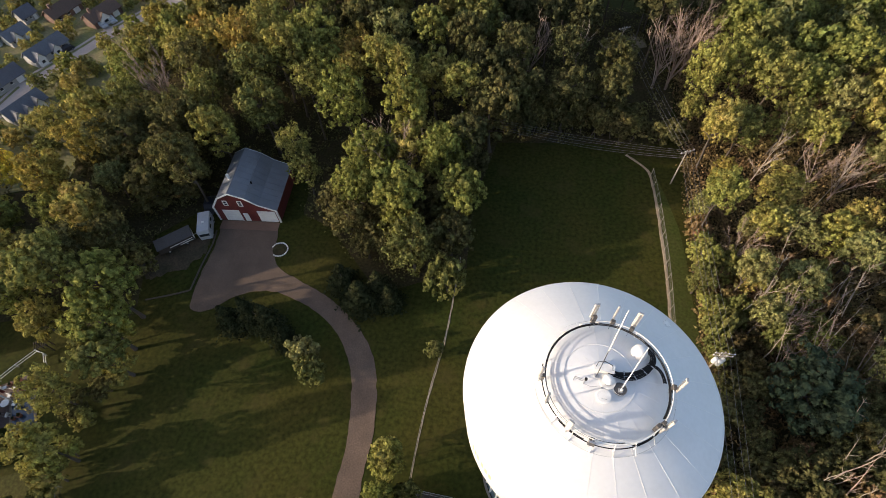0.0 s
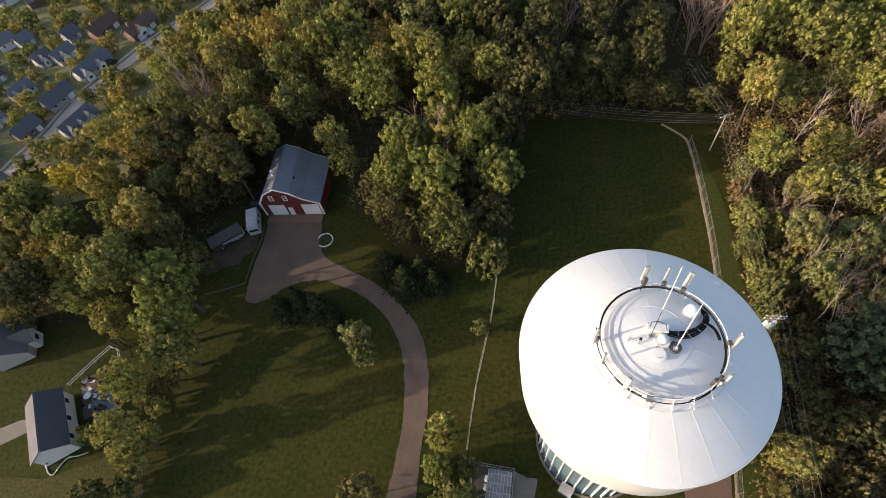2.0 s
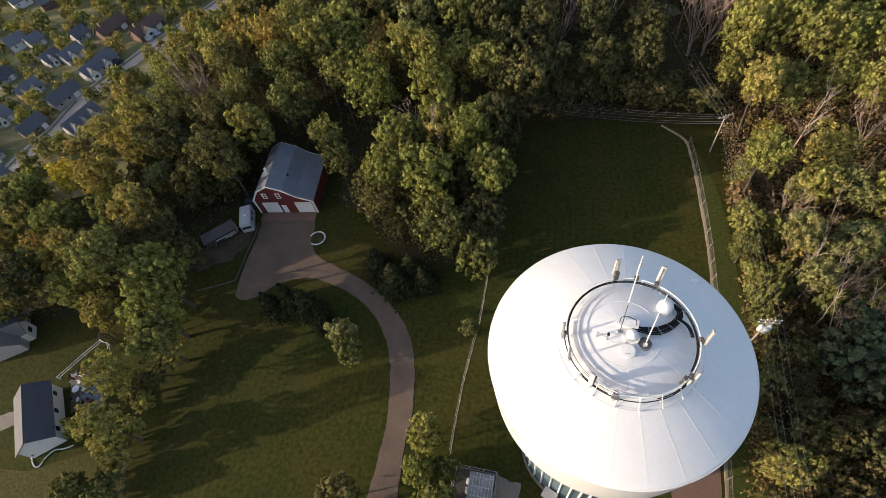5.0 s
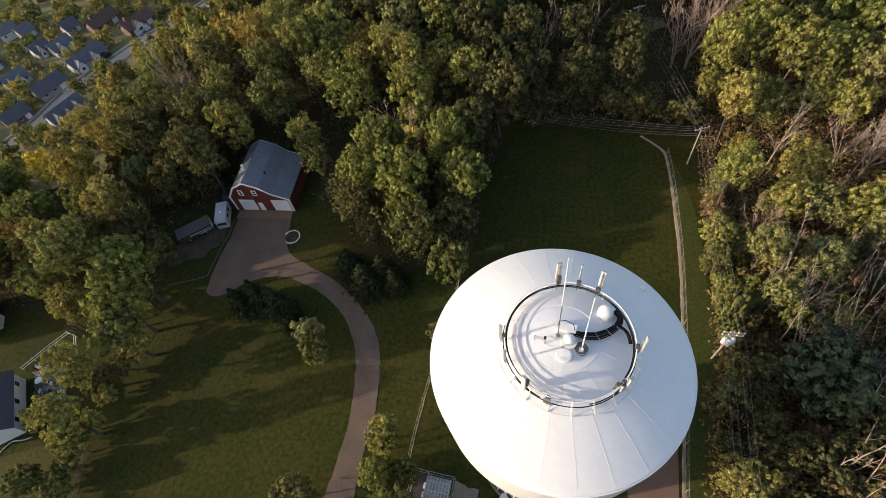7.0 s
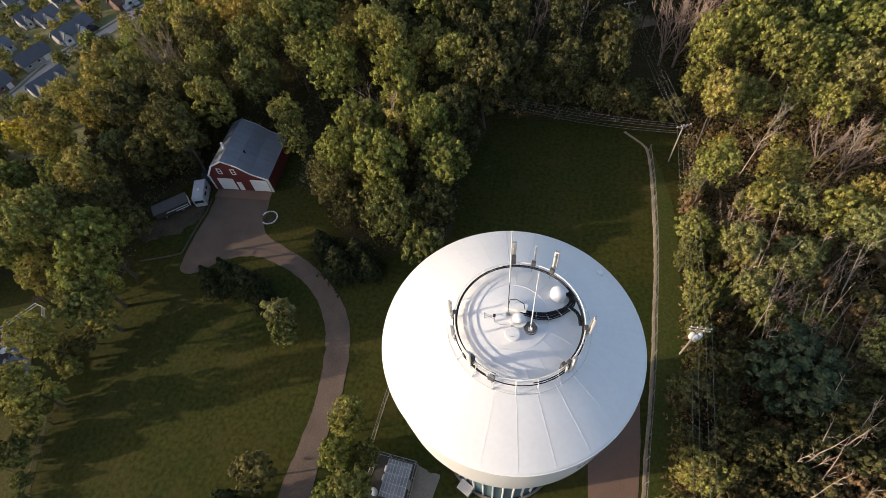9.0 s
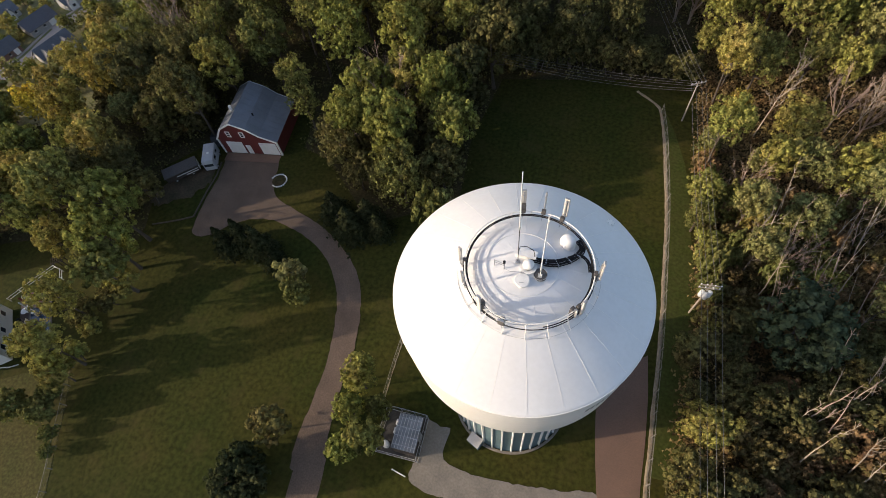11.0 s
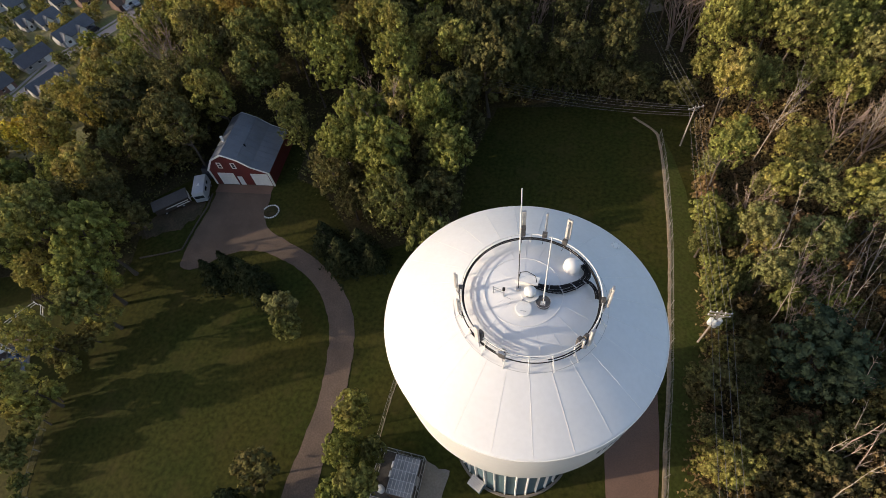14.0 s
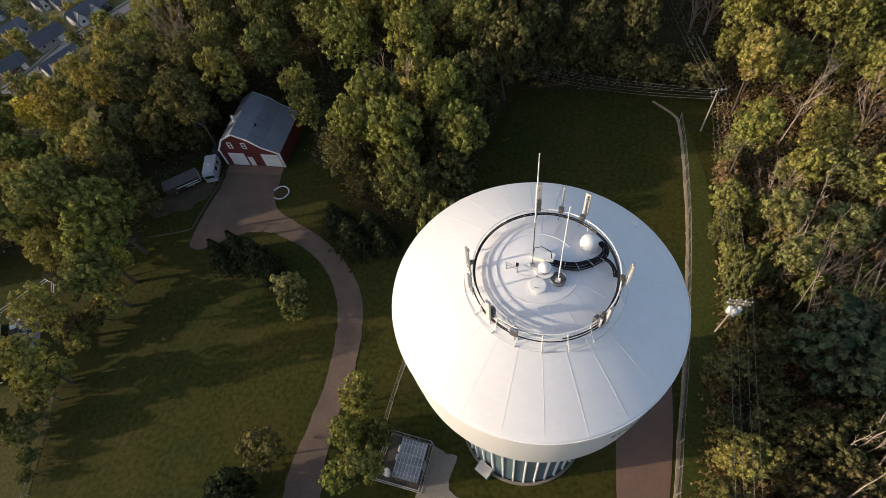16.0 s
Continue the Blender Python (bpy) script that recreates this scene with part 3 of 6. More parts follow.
def build_barn():
    W, D = 10.9, 10.2
    m = pose(-57.4, 33.0, 0, 0, 0, 4.8)
    barn = empty("barn", m, "red gambrel barn with grey roof and white garage doors", "barn")
    prof = [(0, 0), (0, 3.6), (1.6, 6.0), (3.9, 7.3), (6.3, 6.2), (8.2, 4.6), (W, 3.35), (W, 0)]
    part("wall", extrude_profile(bmesh.new(), prof, 0, D), RED, barn, "dark red board siding")
    edge = prof[1:7]
    for (xa, za), (xb, zb) in zip(edge, edge[1:]):
        d = Vector((xb - xa, 0, zb - za)).normalized()
        nrm = Vector((-d.z, 0, d.x))
        ov = 0.25
        a = Vector((xa, 0, za)) - d * (ov if xa == 0 else 0)
        b = Vector((xb, 0, zb)) + d * (ov if xb == W else 0)
        bm = bmesh.new()
        lo, hi = [a + nrm * 0.02, b + nrm * 0.02], [a + nrm * 0.12, b + nrm * 0.12]
        q = [(p.x, p.z) for p in (lo[0], lo[1], hi[1], hi[0])]
        extrude_profile(bm, q, -0.15, D + 0.15)
        roof = part("roof", bm, METALROOF, barn, "weathered grey roof slope")
        # standing seams
        k = 0.3
        while k < D:
            bm = bmesh.new()
            box(bm, 0, k - 0.02, 0, (b - a).length, k + 0.02, 0.035, Matrix.Translation(a + nrm * 0.118) @ Matrix(((d.x, 0, nrm.x), (0, 1, 0), (d.z, 0, nrm.z))).to_4x4())
            k += 1.2
            part("seam", bm, METALROOF, roof)
        bm = bmesh.new()
        q = [(p.x, p.z) for p in (a - nrm * 0.16, b - nrm * 0.16, b + nrm * 0.135, a + nrm * 0.135)]
        extrude_profile(bm, q, -0.22, -0.155)
        part("rake_trim", bm, TRIM, barn)
        extrude = extrude_profile(bmesh.new(), q, D + 0.155, D + 0.22)
        part("rake_trim", extrude, TRIM, barn)
    for x0, x1, h in ((1.35, 4.1, 2.75), (7.5, 10.4, 2.75)):
        door = part("garage_door", new_box(x0, -0.06, 0.05, x1, -0.004, h), TRIM, barn, "white panelled garage door")
        for i in range(4):
            z = 0.1 + i * (h - 0.1) / 4
            part("panel", new_box(x0 + 0.08, -0.085, z + 0.05, x1 - 0.08, -0.062, z + (h - 0.1) / 4 - 0.03), TRIM, door)
        part("door_frame", new_box(x0 - 0.12, -0.05, 0, x0 - 0.005, 0.02, h + 0.12), TRIM, barn)
        part("door_frame", new_box(x1 + 0.005, -0.05, 0, x1 + 0.12, 0.02, h + 0.12), TRIM, barn)
        part("door_frame", new_box(x0 - 0.004, -0.05, h + 0.004, x1 + 0.004, 0.02, h + 0.12), TRIM, barn)
    door = part("entry_door", new_box(4.65, -0.06, 0.02, 5.55, -0.004, 2.1), TRIM, barn, "white entry door")
    part("door_handle", tube(bmesh.new(), (5.42, -0.11, 1.0), (5.42, -0.06, 1.0), 0.03), STEEL, door)
    for x, z in ((2.3, 4.2), (4.85, 4.2)):
        win = part("window", new_box(x, -0.03, z, x + 0.5, -0.003, z + 1.0), GLASS, barn, "dark gable window with white frame")
        for a in ((x - 0.16, z - 0.16, x - 0.002, z + 1.16), (x + 0.502, z - 0.16, x + 0.66, z + 1.16), (x, z - 0.16, x + 0.5, z - 0.002), (x, z + 1.002, x + 0.5, z + 1.16), (x + 0.002, z + 0.45, x + 0.498, z + 0.55)):
            part("frame", new_box(a[0], -0.07, a[1], a[2], 0.0, a[3]), TRIM, win)
    for x in (0.0, W):
        part("corner_trim", new_box(x - 0.14, -0.14, 0, x + 0.14, 0.12, 3.3), TRIM, barn)
    part("vent_pipe", tube(bmesh.new(), (2.9, 3.6, 6.6), (2.9, 3.6, 7.9), 0.24, 0.24, 10), TRIM, barn, "white roof vent")
    part("vent_pipe", tube(bmesh.new(), (6.6, 3.4, 5.7), (6.6, 3.4, 6.5), 0.14, 0.14, 10), BLACK, barn, "dark roof vent")
    tagged(finish("apron", new_box(0.3, -2.0, -0.05, W - 0.2, -0.24, 0.06, m), ASPHALT), "concrete apron before the barn doors", "apron", kind="structure")


build_barn()


# ---- houses ----
def build_house(m, L, W, eave, ridge, wall, roofm, label, windows=3, garage=0, gable_front=0, chimney=False):
    """A gabled house: ridge along local x, origin at one corner of the ground plan."""
    h = empty("house", m, label, "house")
    prof = [(0, 0), (0, eave), (W / 2, ridge), (W, eave), (W, 0)]
    bm = bmesh.new()
    a = [bm.verts.new((0, y, z)) for y, z in prof]
    b = [bm.verts.new((L, y, z)) for y, z in prof]
    bm.faces.new(a)
    bm.faces.new(b[::-1])
    for i in range(5):
        bm.faces.new((a[i], b[i], b[(i + 1) % 5], a[(i + 1) % 5]))
    bmesh.ops.recalc_face_normals(bm, faces=bm.faces[:])
    part("wall", bm, wall, h)
    for s in (0, 1):
        e, r = Vector((0, 0 if s == 0 else W, eave)), Vector((0, W / 2, ridge))
        d = (e - r).normalized()
        nrm = Vector((0, -d.z if d.y > 0 else d.z, abs(d.y)))
        q = [r + nrm * 0.03, e + d * 0.4 + nrm * 0.03, e + d * 0.4 + nrm * 0.16, r + nrm * 0.16]
        bm = bmesh.new()
        a = [bm.verts.new((-0.3, p.y, p.z)) for p in q]
        b = [bm.verts.new((L + 0.3, p.y, p.z)) for p in q]
        bm.faces.new(a)
        bm.faces.new(b[::-1])
        for i in range(4):
            bm.faces.new((a[i], b[i], b[(i + 1) % 4], a[(i + 1) % 4]))
        bmesh.ops.recalc_face_normals(bm, faces=bm.faces[:])
        part("roof", bm, roofm, h)
    for y, sg in ((0, -1), (W, 1)):
        for i in range(windows):
            x = L * (i + 0.5) / windows
            z = eave * 0.45
            y0, y1 = sorted((y + sg * 0.003, y + sg * 0.04))
            win = part("window", new_box(x - L * 0.04, y0, z, x + L * 0.04, y1, z + eave * 0.32), GLASS, h)
            y0, y1 = sorted((y + sg * 0.041, y + sg * 0.08))
            part("frame", new_box(x - L * 0.05, y0, z - 0.1, x + L * 0.05, y1, z - 0.002), TRIM, win)
            part("frame", new_box(x - L * 0.05, y0, z + eave * 0.32 + 0.002, x + L * 0.05, y1, z + eave * 0.32 + 0.1), TRIM, win)
    if garage:
        part("garage_door", new_box(L * 0.68, -0.08, 0.05, L * 0.68 + garage, -0.004, eave * 0.75), TRIM, h, "white garage door")
    for k in range(int(gable_front)):
        g = L * (0.3 if gable_front == 1 else 0.2)
        x0 = L * (0.2 if gable_front == 1 else 0.06 + 0.9 * k / gable_front)
        peak = eave + (ridge - eave) * (0.8 if k % 2 == 0 else 0.62)
        bm = bmesh.new()
        extrude_profile(bm, [(x0, 0), (x0, eave), (x0 + g / 2, peak), (x0 + g, eave), (x0 + g, 0)], -W * 0.2, W * 0.3)
        wing = part("wing", bm, TRIM, h, "white gabled front wing")
        part("window", new_box(x0 + g * 0.3, -W * 0.2 - 0.04, eave * 0.4, x0 + g * 0.7, -W * 0.2 - 0.004, eave * 0.75), GLASS, wing)
        for low_x in (x0, x0 + g):
            top, low = Vector((x0 + g / 2, 0, peak)), Vector((low_x, 0, eave))
            d = (low - top).normalized()
            nrm = Vector((-d.z, 0, d.x))
            nrm = nrm if nrm.z > 0 else -nrm
            bm = bmesh.new()
            extrude_profile(bm, [(p.x, p.z) for p in (top + nrm * 0.02, low + d * 0.25 + nrm * 0.02, low + d * 0.25 + nrm * 0.14, top + nrm * 0.14)], -W * 0.2 - 0.2, W * 0.3)
            part("wing_roof", bm, roofm, wing)
    if chimney:
        part("chimney", new_box(L * 0.15, W * 0.35, eave, L * 0.15 + 0.6, W * 0.35 + 0.6, ridge + 0.9), BRICK, h, "brick chimney")
    return h

GREYROOF = material("pale_shingle", (0.13, 0.122, 0.115), (0.09, 0.085, 0.08), rough=0.9, scale=0.7, fine=10, dirt=0.25)
GREYWALL = material("grey_siding", (0.34, 0.33, 0.32), (0.27, 0.26, 0.25), rough=0.8, scale=1, fine=8, dirt=0.12)
build_house(pose(-71.7, -9.8, 0, 0, 0, 129), 9.0, 4.8, 2.9, 4.7, SIDING, SHINGLE, "white-sided house with a dark shingle roof", windows=3)
build_house(pose(-87.6, 2.4, 0, 0, 0, 124), 8.0, 5.4, 2.4, 4.4, GREYWALL, GREYROOF, "grey house with a pale grey shingle roof under trees", windows=2, gable_front=1)
FARWALL = material("far_siding", (0.44, 0.42, 0.4), (0.36, 0.345, 0.33), rough=0.8, scale=1, fine=8, dirt=0.1)
FAR_ROOF = material("blue_grey_shingle", (0.118, 0.121, 0.136), (0.078, 0.08, 0.092), rough=0.9, scale=0.7, fine=10, dirt=0.25, random_tint=0.2)
FAR_HOUSES = [(-110.3, 54.6, 72, 8.1, 3.9, "W", 3), (-118.1, 73.9, 72, 9.2, 3.9, "W", 2), (-120.9, 62.6, 72, 7.2, 3.9, "G", 0), (-129.1, 78.3, 72, 5.4, 3.3, "W", 1), (-134.3, 76.7, 72, 4.2, 3.3, "W", 1), (-132.4, 64.5, 72, 5.4, 3.3, "W", 2), (-124.0, 89.8, 72, 8.1, 3.9, "R", 0), (-112.8, 89.3, 72, 8.4, 3.9, "R", 1), (-122.2, 52.0, 72, 5.7, 3.3, "B", 0), (-132.4, 86.8, 72, 3.9, 3.3, "G", 0), (-133.4, 54.6, 72, 4.4, 3.3, "W", 1), (-144.3, 69.0, 72, 5.0, 3.3, "G", 0), (-127.0, 42.1, 72, 4.9, 3.3, "W", 2), (-145.2, 84.2, 72, 3.8, 3.3, "W", 0), (-119.2, 36.4, 72, 4.2, 3.3, "B", 0)]
for x, y, a, L, W, kind, wings in FAR_HOUSES:
    wall, roofm, text = {"W": (FARWALL, FAR_ROOF, "suburban house with white gables and a slate-blue roof"), "B": (BRICK, FAR_ROOF, "brick suburban house with a grey roof"), "R": (BRICK, BROWNSH, "low brick house with a brown roof"), "G": (GREYWALL, SHINGLE, "grey suburban house with a dark shingle roof")}[kind]
    build_house(pose(x, y, 0, 0, 0, a) @ Matrix.Translation((-L / 2, -W / 2, 0)), L, W, 1.7, 3.3, wall, roofm, text, windows=3, garage=L * 0.2 if wings < 2 else 0, gable_front=wings, chimney=kind == "R")


# ---- trees ----
def mesh_of(name, verts, faces, mat):
    me = bpy.data.meshes.new(name)
    me.from_pydata(verts, [], faces)
    me.materials.append(mat)
    return me


def sprays(points, normals, sizes, rng):
    """A small pointed leaf spray at each point."""
    n = len(points)
    t = rng.normal(size=(n, 3))
    t -= normals * (t * normals).sum(1, keepdims=True)
    t /= np.linalg.norm(t, axis=1, keepdims=True) + 1e-9
    b = np.cross(normals, t)
    s = sizes[:, None]
    k = rng.uniform(0.6, 1.0, (n, 1))
    v = np.stack([points - t * s * 0.7 - b * s * k, points + t * s * 1.2, points - t * s * 0.7 + b * s * k], 1).reshape(-1, 3)
    f = np.arange(3 * n).reshape(n, 3)
    return v, f


def unit(a):
    return a / np.linalg.norm(a, axis=1, keepdims=True)


def crown_mesh(seed, R, zc, squash, lobes, count, leaf, low=-0.45):
    """Boughs on an uneven crown, tufts on each bough, leaf sprays on each tuft."""
    rng = np.random.default_rng(seed)
    d = unit(rng.normal(size=(lobes * 6, 3)))
    d = d[d[:, 2] > low]
    keep = []
    for q in d:
        if all((q @ p) < 0.84 for p in keep):
            keep.append(q)
        if len(keep) >= lobes:
            break
    d = np.array(keep)
    rad = R * rng.uniform(0.22, 0.38, len(d))
    cen = d * (R * rng.uniform(0.55, 0.84, (len(d), 1))) * np.array([1, 1, squash])
    cen = np.vstack([cen, [[0, 0, 0.15 * R]]])
    rad = np.append(rad, R * 0.45)
    tufts = 15
    td = unit(rng.normal(size=(len(rad) * tufts, 3)) + np.array([0, 0, 0.35]))
    home = np.repeat(np.arange(len(rad)), tufts)
    tc = cen[home] + td * (rad[home] * rng.uniform(0.62, 1.1, len(home)))[:, None]
    tr = rad[home] * rng.uniform(0.2, 0.4, len(home))
    ok = np.ones(len(tc), bool)
    for i in range(len(rad)):
        ok &= ~((np.linalg.norm(tc - cen[i], axis=1) < rad[i] * 0.55) & (home != i))
    tc, tr, td = tc[ok], tr[ok], td[ok]
    which = rng.choice(len(tr), count, p=tr ** 2 / (tr ** 2).sum())
    n = unit(rng.normal(size=(count, 3)) + td[which] * 0.7)
    p = tc[which] + n * (tr[which] * rng.uniform(0.6, 1.12, count))[:, None]
    nn = unit(n + td[which] * 0.5 + rng.normal(size=n.shape) * 0.33)
    return sprays(p + np.array([0, 0, zc]), nn, leaf * rng.uniform(0.6, 1.3, len(p)), rng)


def limb(verts, faces, p, q, r0, r1, n=5):
    p, q = Vector(p), Vector(q)
    d = (q - p).normalized()
    u = d.orthogonal().normalized()
    w = d.cross(u)
    k = len(verts)
    for c, r in ((p, r0), (q, r1)):
        for i in range(n):
            a = 2 * math.pi * i / n
            verts.append(tuple(c + (u * math.cos(a) + w * math.sin(a)) * r))
    for i in range(n):
        faces.append((k + i, k + (i + 1) % n, k + n + (i + 1) % n, k + n + i))


def trunk_mesh(seed, zc, R, mat, thick=0.32, limbs=9):
    rnd = random.Random(seed)
    v, f = [], []
    p = Vector((0, 0, -0.15))
    pts = [p]
    for i in range(5):
        p = p + Vector((rnd.uniform(-0.25, 0.25), rnd.uniform(-0.25, 0.25), zc * 0.2))
        pts.append(p)
    for i, (a, b) in enumerate(zip(pts, pts[1:])):
        limb(v, f, a, b, thick * (1 - 0.15 * i) * (1.35 if i == 0 else 1), thick * (1 - 0.15 * (i + 1)), 7)
    for i in range(limbs):
        t = rnd.uniform(0.45, 1.0)
        k = min(4, int(t * 5))
        s = pts[k].lerp(pts[k + 1], t * 5 - k)
        a, up = rnd.uniform(0, 6.28), rnd.uniform(0.15, 0.9)
        e = s + Vector((math.cos(a), math.sin(a), up)).normalized() * R * rnd.uniform(0.5, 0.8)
        mid = s.lerp(e, 0.5) + Vector((0, 0, 0.25))
        limb(v, f, s, mid, thick * 0.42, thick * 0.26)
        limb(v, f, mid, e, thick * 0.26, thick * 0.08)
    return mesh_of("trunk", v, f, mat)


def bare_mesh(seed, height, spread, mat, levels=4, thick=0.22, lean=0.0):
    """A leafless tree: a long straight stem, side limbs that fork again."""
    rnd = random.Random(seed)
    v, f = [], []

    def grow(p, d, length, r, level):
        steps = 6 if level == 0 else 3
        q = p
        for i in range(steps):
            wild = 0.05 if level == 0 else 0.16
            d = (d + Vector((rnd.uniform(-1, 1), rnd.uniform(-1, 1), rnd.uniform(-0.3, 0.6))) * wild).normalized()
            e = q + d * length / steps
            limb(v, f, q, e, r * (1 - 0.8 * i / steps), r * (1 - 0.8 * (i + 1) / steps), 5 if level == 0 else 3)
            q = e
            if level < levels and i >= (2 if level == 0 else 0):
                for _ in range(rnd.randint(1, 3) if level == 0 else 1 + (rnd.random() < 0.5)):
                    a = Vector((rnd.uniform(-1, 1), rnd.uniform(-1, 1), rnd.uniform(-0.1, 0.5))) * spread
                    grow(q, (d + a).normalized(), length * (rnd.uniform(0.14, 0.27) if level == 0 else rnd.uniform(0.4, 0.6)), r * (0.5 if level == 0 else 0.58), level + 1)

    grow(Vector((0, 0, -0.1)), Vector((lean, lean * 0.4, 1)).normalized(), height, thick, 0)
    return v, f, mat


def conifer_mesh(seed, height, R, count, leaf):
    """Drooping whorls of boughs, set with needle sprays."""
    rng = np.random.default_rng(seed)
    t = rng.uniform(0, 1, count) ** 0.7
    whorl = np.floor(t * 13)
    a = rng.uniform(0, 2 * np.pi, count)
    bough = 1 + 0.28 * np.sin(a * 5 + whorl * 1.9) + 0.15 * np.sin(a * 9 + whorl)
    z = height * (0.04 + 0.96 * (1 - t))
    rr = R * (t * 0.95 + 0.05) * bough * rng.uniform(0.45, 1.0, count)
    frac = t * 13 - whorl
    rr *= 0.68 + 0.45 * frac
    p = np.stack([rr * np.cos(a), rr * np.sin(a), z - rr * 0.18], 1)
    n = np.stack([np.cos(a) * 0.7, np.sin(a) * 0.7, np.full(count, 0.8)], 1) + rng.normal(size=(count, 3)) * 0.4
    n /= np.linalg.norm(n, axis=1, keepdims=True)
    return sprays(p, n, leaf * rng.uniform(0.6, 1.2, count), rng)


def leaf_mesh(vf, mat):
    me = bpy.data.meshes.new("crown")
    me.from_pydata(vf[0].tolist(), [], vf[1].tolist())
    me.materials.append(mat)
    return me


OAKS = [crown_mesh(20 + i, 5.0, 11.0, (1.0, 0.9, 1.12, 0.95, 1.05)[i], (38, 34, 42, 32, 38)[i], (8600, 8600, 8600, 6000, 5200)[i], 0.225, low=-0.85) for i in range(5)]
SMALLS = [crown_mesh(50 + i, 2.5, 3.6, (1.15, 1.35, 1.0)[i], (16, 14, 18)[i], 3000, 0.185) for i in range(3)]
SHRUBS = [crown_mesh(70 + i, 2.5, 2.0, (0.8, 0.9, 0.85)[i], (16, 13, 18)[i], 2300, 0.19, low=-0.3) for i in range(3)]
CON = [conifer_mesh(80, 6.0, 2.5, 4500, 0.2), conifer_mesh(81, 15.0, 5.0, 11000, 0.3)]
TRUNK = {"oak": [trunk_mesh(5 + i, 11, 5, BARK) for i in range(3)], "small": [trunk_mesh(15, 3.6, 2.5, BARK, 0.13, 6)], "shrub": [trunk_mesh(25, 1.9, 2.5, BARK, 0.09, 7)],
         "con": [trunk_mesh(35, 5.2, 1.5, BARK, 0.12, 0), trunk_mesh(36, 13.5, 3, BARK, 0.24, 0)]}
LEAVES = {}


def leaves(shape, i, mat):
    key = (shape, i, mat.name)
    if key not in LEAVES:
        LEAVES[key] = leaf_mesh({"oak": OAKS, "small": SMALLS, "shrub": SHRUBS, "con": CON}[shape][i], mat)
    return LEAVES[key]


def twiggy_mesh(seed, mat):
    """A short stem that spreads into many rising limbs and fine twigs."""
    rnd = random.Random(seed)
    v, f = [], []
    limb(v, f, (0, 0, -0.1), (0.1, 0.05, 3.4), 0.22, 0.16, 7)
    for k in range(11):
        sv, sf, _ = bare_mesh(seed * 13 + k, rnd.uniform(5.5, 8.5), 0.75, mat, 2, 0.085, rnd.uniform(0.1, 0.85))
        turn = Matrix.Rotation(k * 2.4 + rnd.uniform(-0.4, 0.4), 3, "Z")
        foot = Vector((0.1, 0.05, rnd.uniform(1.8, 3.4)))
        n = len(v)
        v += [tuple(turn @ Vector(p) + foot) for p in sv]
        f += [tuple(i + n for i in q) for q in sf]
    return mesh_of("bare_limb", v, f, mat)


BARE = {}


def bare(i, pale):
    key = (i, pale)
    if key not in BARE:
        if pale:
            v, f, mat = bare_mesh(200 + i, 13, (0.5, 0.62, 0.45, 0.55)[i % 4], PALEBARK, 3, 0.125, (0.0, 0.08, -0.06, 0.12)[i % 4])
            BARE[key] = mesh_of("bare_limb", v, f, mat)
        else:
            BARE[key] = twiggy_mesh(240 + i, TWIG)
    return BARE[key]


TWIG = material("twig_bark", (0.33, 0.24, 0.19), (0.22, 0.16, 0.13), rough=0.95, scale=1.0, fine=8, dirt=0.2)
tree_rnd = random.Random(77)


def plant(name, x, y, sx, sz, shape, i, mat, label, category, group):
    t = empty(name, Matrix.LocRotScale((x, y, 0), Euler((0, 0, tree_rnd.uniform(0, 6.28))), (sx, sx * tree_rnd.uniform(0.92, 1.08), sz)), label, category, group)
    tr = new("trunk", TRUNK[shape][i % len(TRUNK[shape])])
    cr = new("crown", leaves(shape, i, mat))
    tr.parent = cr.parent = t
    if shape == "oak":
        # the crown keeps its round shape on a taller or shorter trunk
        k = sx * 1.12 / sz
        cr.matrix_local = Matrix.Translation((0, 0, 11.0 * (1 - k))) @ Matrix.Diagonal((1, 1, k, 1))
    return t


def plant_bare(x, y, s, i, pale, label):
    t = empty("bare_tree", Matrix.LocRotScale((x, y, 0), Euler((0, 0, tree_rnd.uniform(0, 6.28))), (s * 0.9, s * 0.9, s)), label, "bare tree", "leafless trees")
    new("bare_limb", bare(i, pale)).parent = t


